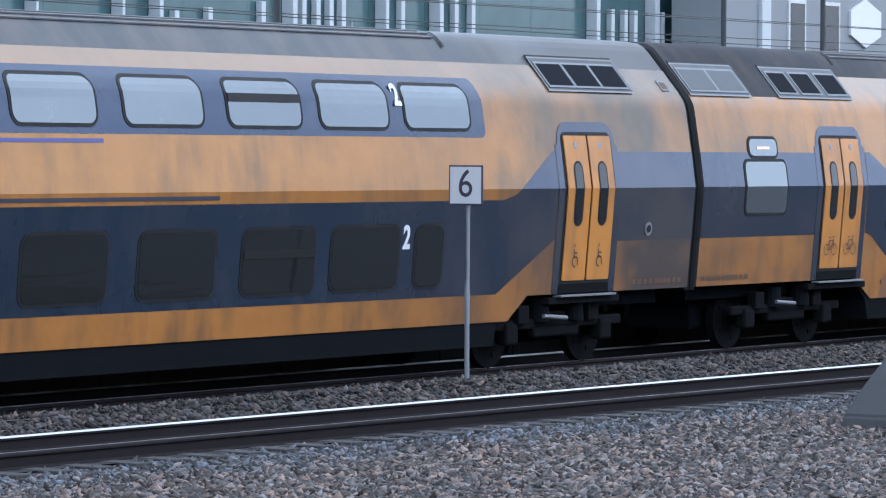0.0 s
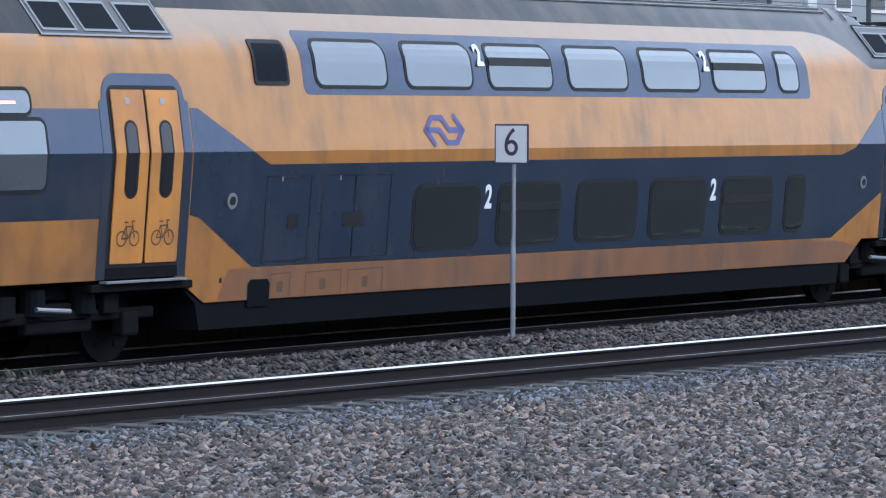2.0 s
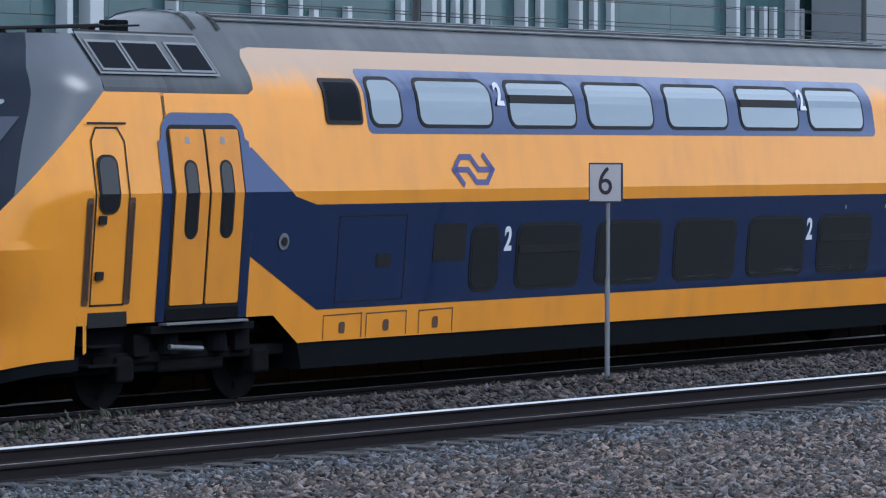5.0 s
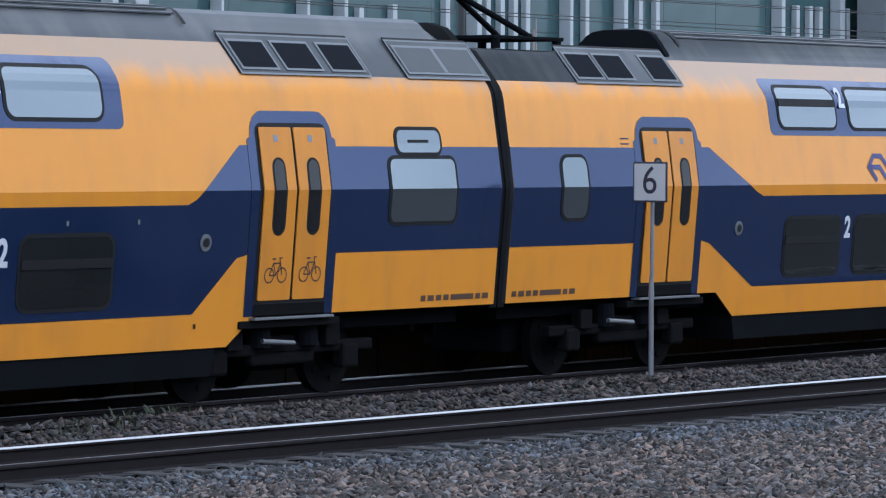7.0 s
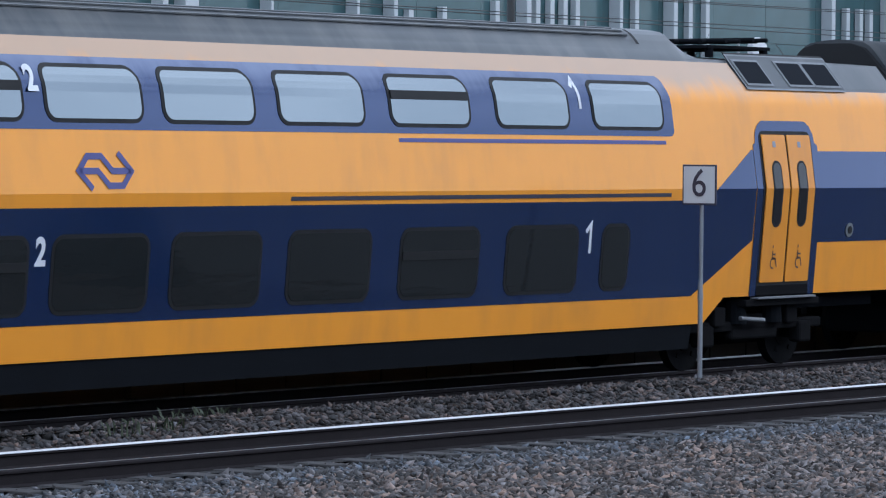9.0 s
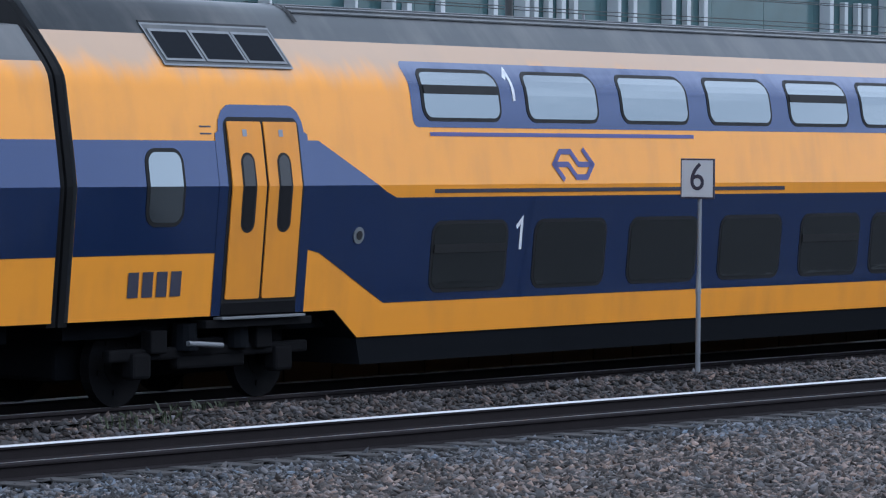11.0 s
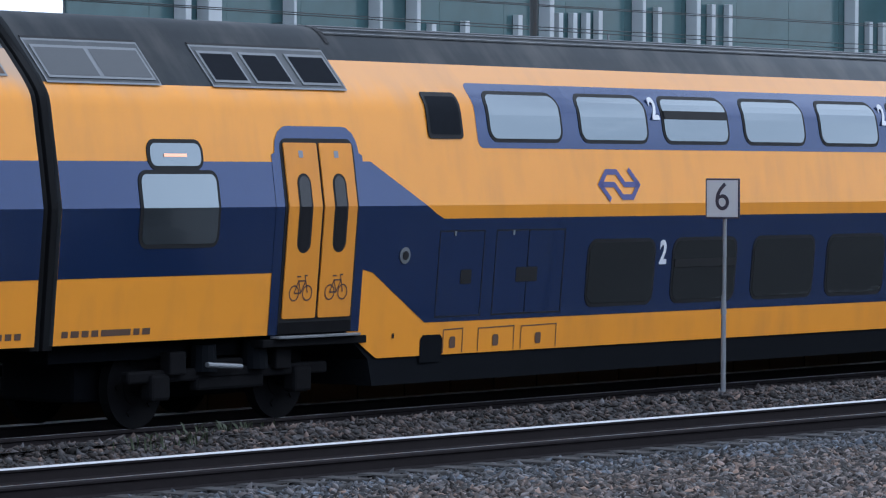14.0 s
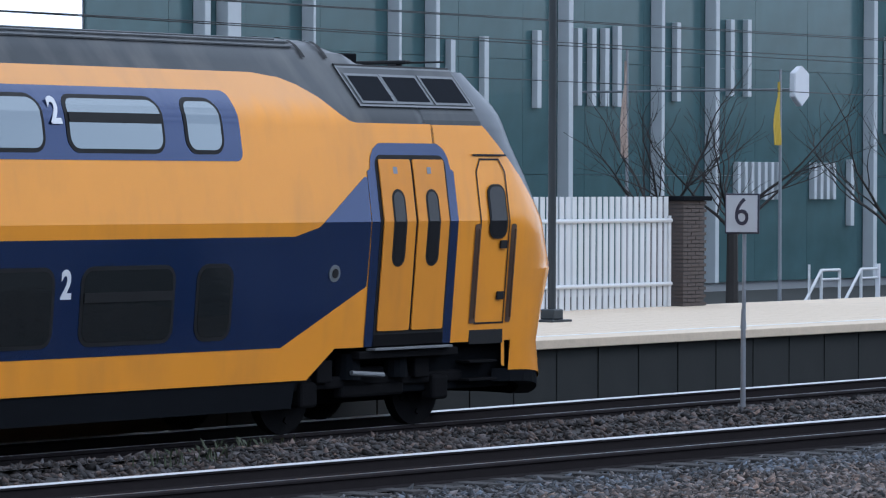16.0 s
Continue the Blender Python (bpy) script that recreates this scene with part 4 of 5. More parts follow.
def cab_car(at, paint, label, spec, flip, grow=1.0):
    """An end car; lengths in spec run from its inner end, or from its right end backwards when flip."""
    L = 27.2
    car = thing("railway_carriage", (at, SIDE, 0), label, "train carriage", "carriages of the passing train")

    def U(u):
        g = u if u < 4 else 4 + (u - 4) * grow
        return L - g if flip else g

    def P(poly):
        return [(U(u), z) for u, z in poly]

    def span(u0, u1):
        return (min(U(u0), U(u1)), max(U(u0), U(u1)))

    ends = [(0.14, 4.3), (0.7, 4.56)] if flip else [(0.14, 4.6)]
    st = [(U(u), c) for u, c in ends + [(22.75, 4.6), (23.1, 4.5), (23.42, 4.37), (23.75, 4.28), (24.05, 4.265)]]
    core(car, paint, sorted(st), span(5.2, 21.9))
    out = [(0.13, 1.0), (5.15, 1.0), (5.75, 0.665), (21.65, 0.655), (22.14, 1.0), (24.0, 1.0), (24.0, 3.61), (22.6, 3.61), (22.48, 3.63), (22.33, 3.71), (22.09, 3.91), (21.85, 4.04), (21.6, 4.12), (21.14, 4.17), (5.36, 4.17), (5.36, 3.81), (0.13, 3.81)]
    if flip:
        out = [(0.13, 1.0), (4.95, 1.0), (5.45, 0.665), (21.5, 0.655), (22.0, 1.0), (24.0, 1.0), (24.0, 3.60), (22.42, 3.60), (22.3, 3.66), (22.24, 3.8), (22.18, 4.05), (22.08, 4.14), (21.9, 4.17), (5.05, 4.17), (5.05, 3.81), (0.13, 3.81)]
    for far in (False, True):
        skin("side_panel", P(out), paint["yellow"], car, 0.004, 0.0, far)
    if "skirt" in paint:
        skin("skirt_panel", P([(6.0, 0.67), (21.6, 0.66), (21.95, 0.9), (21.3, 1.0), (17.6, 1.03), (6.2, 1.05)]), paint["skirt"], car, 0.0065, label="brown dust film on the lower edge")
    di, do = spec["doors"]      # inner and outer doorway, from the inner end
    a, b = di + 1.25 + 0.21, do - 0.21
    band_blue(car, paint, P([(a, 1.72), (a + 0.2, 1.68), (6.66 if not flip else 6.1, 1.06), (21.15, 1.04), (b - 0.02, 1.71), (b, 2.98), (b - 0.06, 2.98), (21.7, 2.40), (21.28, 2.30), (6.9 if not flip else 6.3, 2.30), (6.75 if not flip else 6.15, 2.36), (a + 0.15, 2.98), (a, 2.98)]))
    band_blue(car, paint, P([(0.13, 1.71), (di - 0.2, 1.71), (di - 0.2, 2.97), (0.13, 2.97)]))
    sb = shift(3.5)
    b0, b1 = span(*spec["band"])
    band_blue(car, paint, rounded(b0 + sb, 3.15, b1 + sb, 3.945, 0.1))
    entrance(car, paint, span(di, di + 1.25)[0], "bicycle")
    entrance(car, paint, span(do, do + 1.25)[0], "")
    for i, (u0, u1) in enumerate(spec["upper"]):
        p, q = span(u0, u1)
        pane(car, p, 3.27, q, 3.81, i in spec["split"], glass=paint["glass"])
    for i, (u0, u1) in enumerate(spec["lower"]):
        p, q = span(u0, u1)
        pane(car, p, 1.20, q, 1.97, i in spec["split_low"])
    p, q = span(*spec["dark"])
    s = shift(3.53)
    w = skin("intake", rounded(p + s, 3.26, q + s, 3.82, 0.06), M["rubber"], car, 0.010, 0.012)
    skin("grille", rounded(p + s + 0.05, 3.31, q + s - 0.05, 3.77, 0.03), M["louvre"], w, 0.026)
    for u0, u1, z0, z1 in spec["inner"]:
        p, q = span(u0, u1)
        pane(car, p, z0, q, z1, False, 0.09, glass=paint["glass"])
    for body, u, z in spec["digits"]:
        class_number(car, body, U(u) + shift(z), z)
    p, q = span(*spec["logo"])
    logo(car, p, 2.51)
    badge(car, U(do - 0.85))
    badge(car, U(di + 2.25))
    for u0, u1 in spec["panels"]:
        p, q = span(u0, u1)
        strokes("hatch_joint", [[(p, 1.12), (p, 2.15), (q, 2.15), (q, 1.12), (p, 1.12)]], 0.016, M["rubber"], car, 0.012)
    for u0, u1, z0, z1 in spec["grips"]:
        p, q = span(u0, u1)
        skin("recessed_grip", rounded(p, z0, q, z1, 0.02), M["rubber"], car, 0.013)
    for u0, u1 in spec["hatches"]:
        p, q = span(u0, u1)
        strokes("hatch_joint", [[(p, 0.68), (p, 0.96), (q, 0.97), (q, 0.68)]], 0.015, M["brown"], car, 0.010)
        skin("latch", rounded((p + q) / 2 - 0.07, 0.735, (p + q) / 2 + 0.05, 0.875, 0.03), M["brown"], car, 0.012)
    if "notch" in spec:
        p, q = span(*spec["notch"])
        skin("filler_recess", [(p, 0.58), (q, 0.58), (q, 0.86), (q - 0.05, 0.91), (p + 0.05, 0.91), (p, 0.86)], M["black"], car, 0.012)
    vents(car, paint, [span(u0, u1) for u0, u1 in spec["vents_pale"]], pale=True)
    vents(car, paint, [span(u0, u1) for u0, u1 in spec["vents_in"]])
    vents(car, paint, [span(u0, u1) for u0, u1 in spec["vents_out"]], 3.875, 4.17, 3.82)
    r0, r1 = span(5.6, 22.2)
    ribs(car, paint, r0, r1)
    collar(car, U(22.72))
    p, q = span(*spec["inner"][0][:2])
    s = shift(3.05)
    skin("destination_display", [(p + s + 0.22, 3.02), (q + s - 0.25, 3.02), (q + s - 0.25, 3.055), (p + s + 0.22, 3.055)], M["display"] if not flip else M["rubber"], car, 0.030)
    for u, z in ((7.15, 2.12), (8.35, 2.12), (6.05, 0.92)):
        skin("marker", rounded(U(u) - 0.02, z - 0.03, U(u) + 0.02, z + 0.03, 0.01), M["alu"] if z > 1 else M["rust"], car, 0.014)
    g0 = U(0.14)
    gangway(car, g0, 1 if flip else -1)
    p, q = span(*spec["bars"])
    bars(car, p, q, 1.08)
    nose(car, paint, U)
    if flip:
        tag = letters("graffiti", "PFG.", 0.72, M["tag"], car, Matrix.Identity(4), 1.0, -0.009)
        tag["label"] = "pale sprayed graffiti letters"
        for v in tag.data.vertices:      # laid onto the rounded front
            k, z = 1.0 - v.co.x * 0.58, 3.63 + v.co.y * 0.80
            u, y = nose_point(z, min(k, 2 - k))
            y = 2.8 - y if k > 1 else y
            v.co = Vector((U(u) - 0.012, y - 0.008, z))
        bm = bmesh.new()
        for k0, k1, z0, z1 in ((0.62, 0.98, 2.42, 2.5), (0.72, 0.72, 2.3, 2.95)):
            a, b = nose_point(z0, k0), nose_point(z1, k1)
            add_rod(bm, (U(a[0]) - 0.04, a[1] - 0.03, z0), (U(b[0]) - 0.04, b[1] - 0.03, z1), 0.014)
        part("wiper", bm, M["rubber"], car)
    axles = bogie(car, U(spec["bogies"][0])) + bogie(car, U(spec["bogies"][1]))
    return car, axles


def pantograph(car, u, up):
    """The current collector on the roof, folded or raised."""
    pg = new("pantograph")
    pg.parent = car
    pg["label"] = "raised black pantograph arm" if up else "folded black pantograph"
    bm = bmesh.new()
    add_box(bm, u - 0.8, u + 0.8, 0.75, 2.05, 4.36, 4.41, 0.01)
    for a in (-0.7, 0.7):
        for y in (0.8, 2.0):
            add_rod(bm, (u + a, y, 4.24), (u + a, y, 4.38), 0.06)
    part("base_frame", bm, M["black"], pg)
    if up:
        for y in (1.15, 1.65):
            rod("lower_arm", M["black"], pg, (u + 0.6, y, 4.42), (u - 0.9, 1.4, 5.0), 0.04)
            rod("upper_arm", M["black"], pg, (u - 0.9, 1.4, 5.0), (u + 0.4, y, 5.55), 0.03)
        rod("contact_strip", M["black"], pg, (u + 0.4, 0.6, 5.57), (u + 0.4, 2.2, 5.57), 0.03)
    else:
        for y in (0.95, 1.4, 1.85):
            rod("lower_arm", M["black"], pg, (u - 0.7, y, 4.46), (u + 0.75, y, 4.50), 0.035)
        for a in (-0.55, -0.2, 0.15, 0.5):
            rod("contact_strip", M["black"], pg, (u + a, 0.62, 4.47 + 0.03 * (a > 0)), (u + a, 2.18, 4.47 + 0.03 * (a > 0)), 0.03)


# ---- the train ----
SPEC_D = dict(
    doors=(3.2, 23.04), marks=("", "wheelchair"), narrow=1.3, band=(6.45, 20.85), split={0, 4},
    upper=[(6.72, 8.27), (8.68, 10.2), (10.6, 12.14), (12.63, 14.18), (14.74, 16.29), (16.9, 18.42), (19.01, 20.58)],
    ends=(0.0, 27.15), lower=[(6.8, 8.3), (8.74, 10.25), (10.7, 12.2), (12.76, 14.25), (14.89, 16.42), (17.06, 18.55), (19.16, 19.71)],
    digits=[("2", 8.43, 3.68), ("2", 8.55, 1.83), ("1", 18.66, 3.68), ("1", 18.86, 1.84)], logo=9.1,
    lines=[(14.89, 20.68, 3.07), (12.81, 20.76, 2.385)],
    vents_left=[(2.04, 2.62), (2.73, 3.36), (3.85, 4.42)], vents_right=[(23.07, 23.68), (24.16, 24.76), (24.84, 25.48)], dashes=((2.68, 3.01), (2.68, 3.08)), bars=[(0.25, 1.7)])
SPEC_E = dict(
    doors=(3.1, 23.03), marks=("", "wheelchair"), ends=(0.38, 26.75), narrow=1.75, band=(6.55, 21.0), split={0, 4}, roof=(4.6, 4.6),
    upper=[(6.8, 8.34), (8.97, 10.48), (11.08, 12.6), (13.16, 14.68), (15.22, 16.73), (17.17, 18.68), (19.1, 20.62)],
    lower=[(6.93, 8.42), (9.07, 10.59), (11.2, 12.75), (13.38, 14.86), (15.45, 16.96), (17.36, 18.85), (19.28, 19.9)],
    digits=[("1", 8.62, 3.68), ("1", 8.75, 1.84), ("2", 18.9, 3.68), ("2", 19.07, 1.83)], logo=9.42,
    lines=[(6.92, 12.76, 3.07), (6.98, 15.0, 2.385)],
    vents_left=[(2.34, 2.95), (3.05, 3.70), (3.79, 4.42)], vents_right=[(23.06, 23.70), (23.78, 24.43), (24.5, 25.17)], dashes=((2.64, 3.04), (2.64, 3.12)), small_vent=26.18, bars=[(25.0, 26.4)], number=4)
SPEC_F = dict(
    doors=(3.92, 22.88), band=(7.62, 20.38), split={2, 5}, split_low={1, 4}, dark=(6.62, 7.32),
    upper=[(7.89, 9.38), (9.84, 11.31), (11.74, 13.24), (13.69, 15.17), (15.63, 17.13), (17.56, 19.04), (19.47, 20.03)],
    lower=[(9.95, 11.4), (11.89, 13.35), (13.83, 15.33), (15.74, 17.22), (17.72, 19.15), (19.6, 20.13)],
    inner=[(1.6, 2.45, 2.92, 3.17), (1.48, 2.74, 2.06, 2.83)],
    digits=[("2", 11.51, 3.67), ("2", 11.65, 1.81), ("2", 17.33, 3.66), ("2", 17.47, 1.81)], logo=(10.15, 11.13),
    panels=[(6.85, 7.75), (8.0, 8.68), (8.68, 9.45)], grips=[(7.31, 7.53, 1.51, 1.68), (8.45, 8.9, 1.51, 1.69)], hatches=[(7.05, 7.44), (7.76, 8.5), (8.65, 9.4)], notch=(6.59, 7.03),
    vents_pale=[(0.27, 1.07), (1.14, 1.93)], vents_in=[(3.01, 3.57), (3.75, 4.36), (4.58, 5.22)], vents_out=[(22.87, 23.45), (23.53, 24.17), (24.28, 24.92)], bars=(0.25, 1.7), bogies=(3.3, 23.1))
SPEC_C = dict(
    doors=(3.7, 22.75), band=(7.4, 20.2), split={1, 4}, split_low={0, 4}, dark=(20.3, 21.05),
    upper=[(7.76, 9.32), (9.68, 11.26), (11.66, 13.2), (13.62, 15.2), (15.54, 17.06), (17.5, 19.08), (19.49, 20.1)],
    lower=[(7.64, 9.14), (9.6, 11.12), (11.53, 13.09), (13.52, 15.06), (15.53, 16.96), (17.44, 18.0)],
    inner=[(1.4, 2.28, 2.90, 3.17), (1.07, 2.4, 2.06, 2.82)],
    digits=[("2", 17.30, 3.65), ("2", 17.18, 1.80), ("2", 9.52, 3.65), ("2", 9.41, 1.80)], logo=(17.47, 18.45),
    panels=[(19.4, 20.8)], grips=[(18.1, 18.8, 1.56, 2.03), (19.7, 20.0, 1.52, 1.68)], hatches=[(20.22, 21.0), (19.28, 20.12), (18.28, 19.01)],
    vents_pale=[(0.13, 0.86), (0.93, 1.68)], vents_in=[(2.61, 3.22), (3.44, 4.1), (4.29, 4.93)], vents_out=[(22.93, 23.49), (23.68, 24.3), (24.41, 24.9)], bars=(0.25, 1.7), bogies=(4.15, 23.3))

CARS = [
    (50.07 - 26.75, middle_car(50.07 - 26.75, DIRTY, "grimy yellow and blue double-deck railway carriage", SPEC_E)),
    (50.07, cab_car(50.07, DUSTY, "grimy yellow and blue double-deck cab carriage coupled to another", SPEC_F, False, 1.0195)),
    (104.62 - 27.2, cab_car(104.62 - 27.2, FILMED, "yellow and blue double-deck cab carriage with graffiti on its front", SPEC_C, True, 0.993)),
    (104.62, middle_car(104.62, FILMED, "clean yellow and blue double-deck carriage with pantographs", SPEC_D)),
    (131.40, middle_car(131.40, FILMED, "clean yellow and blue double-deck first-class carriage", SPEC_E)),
    (158.18, cab_car(158.18, CLEAN, "yellow and blue double-deck cab carriage at the train's end", SPEC_F, False)),
]
pantograph(CARS[3][1][0], 1.6, True)
pantograph(CARS[3][1][0], 23.6, False)


# ---- ground and tracks ----
def near_y(x):
    """The near rail of the nearer track, which closes in on the other one."""
    return 23.81 - 0.0415 * (x - 45)


bm = bmesh.new()
bm.faces.new([bm.verts.new(p) for p in ((-2500, -2500, -0.26), (2500, -2500, -0.26), (2500, 2500, -0.26), (-2500, 2500, -0.26))])
tagged(part("ground", bm, M["field"]), "flat grey gravel ground", "ground", kind="structure")

# added unseen wall that darkens what the lower sides and panes mirror
bm = bmesh.new()
add_box(bm, -160, 420, -31.0, -30.0, -0.4, 10.0)
tagged(part("reflection_wall", bm, M["backwall"]), "plain dark wall added behind the viewer to darken low reflections", "wall", kind="structure")

# ballast: level before the tracks, heaped between them
XS = [-120, -40] + list(range(0, 91, 2)) + [130, 220]
cross = [(-9.0, -0.24), (-1.2, -0.235), (-0.5, -0.215), (0.75, -0.19), (2.0, -0.17), (2.4, -0.05), (2.7, 0.02)]
bm = bmesh.new()
grid = []
for x in XS:
    n0 = near_y(x)
    row = [(n0 + d, z) for d, z in cross] + [(27.0, 0.045), (27.7, -0.02), (28.4, -0.13), (30.2, -0.18), (31.2, -0.20)]
    grid.append([bm.verts.new((x, y, z)) for y, z in row])
for r0, r1 in zip(grid, grid[1:]):
    for i in range(len(r0) - 1):
        bm.faces.new((r0[i], r1[i], r1[i + 1], r0[i + 1]))
bmesh.ops.recalc_face_normals(bm, faces=bm.faces[:])
tagged(part("ballast_bed", bm, M["bed"]), "grey crushed-stone bed under the tracks", "ballast", kind="structure")


def bed_height(x, y):
    n0 = 23.81 - 0.0415 * (x - 45)
    d = y - n0
    za = np.interp(d, [c[0] for c in cross], [c[1] for c in cross])
    zb = np.interp(y, [27.0, 27.7, 28.4, 30.2, 31.2], [0.045, -0.02, -0.13, -0.18, -0.20])
    return np.where(y > 26.6, np.where(d > 2.7, zb, za), za)


def stones(name, pts, label, material):
    """Crushed stones, each an uneven eight-sided lump, in one mesh."""
    n = len(pts)
    rng = np.random.default_rng(7)
    base = np.array([(1, 0, 0), (-1, 0, 0), (0, 1, 0), (0, -1, 0), (0, 0, 1), (0, 0, -1)], float)
    size = rng.uniform(0.018, 0.062, (n, 1, 1)) * np.array([1.35, 1.0, 0.62])
    v = base[None] * size + rng.normal(0, 0.2, (n, 6, 3)) * size
    ang = rng.uniform(0, 6.28, n)
    tilt = rng.normal(0, 0.5, n)
    c, s = np.cos(tilt)[:, None], np.sin(tilt)[:, None]
    x, z = v[..., 0] * c - v[..., 2] * s, v[..., 0] * s + v[..., 2] * c
    c, s = np.cos(ang)[:, None], np.sin(ang)[:, None]
    v = np.stack([x * c - v[..., 1] * s, x * s + v[..., 1] * c, z], -1) + pts[:, None]
    f = np.array([(0, 2, 4), (2, 1, 4), (1, 3, 4), (3, 0, 4), (2, 0, 5), (1, 2, 5), (3, 1, 5), (0, 3, 5)])
    faces = (f[None] + 6 * np.arange(n)[:, None, None]).reshape(-1)
    me = bpy.data.meshes.new(name)
    me.vertices.add(6 * n)
    me.vertices.foreach_set("co", v.reshape(-1).astype(np.float32))
    me.loops.add(24 * n)
    me.loops.foreach_set("vertex_index", faces.astype(np.int32))
    me.polygons.add(8 * n)
    me.polygons.foreach_set("loop_start", (3 * np.arange(8 * n)).astype(np.int32))
    me.polygons.foreach_set("loop_total", np.full(8 * n, 3, np.int32))
    me.update(calc_edges=True)
    me.validate()
    me.materials.append(material)
    return tagged(new(name, me), label, "ballast", kind="stuff")


rng = np.random.default_rng(3)


def scatter(n, r0, r1, keep):
    az, r = np.radians(rng.uniform(45.5, 64.5, n)), np.sqrt(rng.uniform(r0 ** 2, r1 ** 2, n))
    x, y = r * np.sin(az), r * np.cos(az)
    d = y - (23.81 - 0.0415 * (x - 45))
    ok = keep(x, y, d)
    x, y = x[ok], y[ok]
    return np.stack([x, y, bed_height(x, y) + rng.uniform(-0.008, 0.018, len(x))], -1)


def border(x):
    """How far from the near rail the fresher blue-grey stone reaches."""
    return -1.35 + 0.28 * np.sin(x * 1.1) + 0.22 * np.sin(x * 2.7 + 1) + rng.normal(0, 0.28, len(x))


fresh = scatter(150000, 28.5, 56, lambda x, y, d: (d < -0.22) & (d > border(x)) & (x > 20))
front = scatter(150000, 28.5, 56, lambda x, y, d: (d < -0.9) & (d < border(x)) & (x > 20))
between = scatter(150000, 34, 66, lambda x, y, d: (d > 1.80) & (y < 28.55))
stones("ballast_stones", front, "loose grey crushed stones beside the track", M["stone"])
stones("ballast_stones", fresh, "loose blue-grey crushed stones along the rail", M["bluestone"])
stones("ballast_stones", between, "loose brownish crushed stones between the tracks", M["brownstone"])


# weeds between the stones
bm = bmesh.new()
for cx, cy in ((31.9, 27.2), (32.4, 27.45), (31.5, 26.9), (32.8, 27.5), (31.2, 27.1), (33.4, 27.6), (30.6, 26.8)):
    for k in range(12):
        x, y = cx + rng.normal(0, 0.16), cy + rng.normal(0, 0.10)
        h, a, lean = rng.uniform(0.04, 0.12), rng.uniform(0, 6.28), rng.uniform(0.01, 0.06)
        w = (0.012 * math.cos(a), 0.012 * math.sin(a))
        z = 0.035
        bm.faces.new([bm.verts.new(q) for q in ((x - w[0], y - w[1], z - 0.05), (x + w[0], y + w[1], z - 0.05), (x + w[0] - lean * math.sin(a), y + w[1] + lean * math.cos(a), z + h * 0.7), (x - 2 * lean * math.sin(a), y + 2 * lean * math.cos(a), z + h))])
tagged(part("weeds", bm, M["leaf"]), "sparse green weeds between ballast stones", "weeds", kind="stuff")


def rail_mesh(x0, x1, y0, y1, head):
    """A flat-bottomed rail (head 0), or the bright worn band along the inner corner of its head (1 or -1)."""
    if head:
        sec = [(-0.002, 0.002), (0.016, 0.002), (0.027, -0.003), (0.0352, -0.012), (0.0360, -0.018), (0.03, -0.018), (-0.002, -0.004)]
        sec = [(a * head, z) for a, z in sec]
    else:
        sec = [(-0.034, -0.018), (-0.016, -0.002), (0.016, -0.002), (0.034, -0.018), (0.034, -0.038), (0.009, -0.052), (0.009, -0.140), (0.070, -0.158), (0.072, -0.172), (-0.072, -0.172), (-0.070, -0.158), (-0.009, -0.140), (-0.009, -0.052), (-0.034, -0.038)]
    b = bmesh.new()
    e0 = [b.verts.new((x0, y0 + a, z)) for a, z in sec]
    e1 = [b.verts.new((x1, y1 + a, z)) for a, z in sec]
    for i in range(len(sec)):
        j = (i + 1) % len(sec)
        b.faces.new((e0[i], e0[j], e1[j], e1[i]))
    b.faces.new(e0[::-1])
    b.faces.new(e1)
    bmesh.ops.recalc_face_normals(b, faces=b.faces[:])
    return b


def track(name, rails, label):
    tr = tagged(new(name), label, "railway track", kind="structure")
    for (ya, yb), inner in zip(rails, (1, -1)):
        r = part("rail", rail_mesh(-150, 250, ya, yb, 0), M["rust"], tr, "rusty steel rail with a worn bright top")
        part("rail_head", rail_mesh(-150, 250, ya, yb, inner), M["railtop"], r)
    b = bmesh.new()
    (ya, yb), (yc, yd) = rails
    b.faces.new([b.verts.new(q) for q in ((-150, ya - 0.3, -0.166), (250, yb - 0.3, -0.166), (250, yd + 0.3, -0.160), (-150, yc + 0.3, -0.160))])
    part("bed_between_rails", b, M["dark_bed"], tr, "near-black bed between the rails")
    bm = bmesh.new()
    add_box(bm, -0.13, 0.13, -1.3, 1.3, -0.38, -0.158, 0.015)
    me = bpy.data.meshes.new("sleeper")
    bm.to_mesh(me)
    bm.free()
    me.materials.append(M["sleeper"])
    slope = (rails[0][1] - rails[0][0]) / 400
    mid = (rails[0][0] + rails[1][0]) / 2
    for k in range(110):
        x = 15 + 0.6 * k
        s = new("sleeper", me)
        s.parent = tr
        s.matrix_basis = pose(x, mid + slope * (x + 150), 0, 0, 0, math.degrees(math.atan(slope)))


track("track_1", [(near_y(-150), near_y(250)), (near_y(-150) + 1.5, near_y(250) + 1.5)], "empty railway track of rusty rails on ballast")
track("track_2", [(SIDE + 0.65, SIDE + 0.65), (SIDE + 2.15, SIDE + 2.15)], "railway track under the passing train")

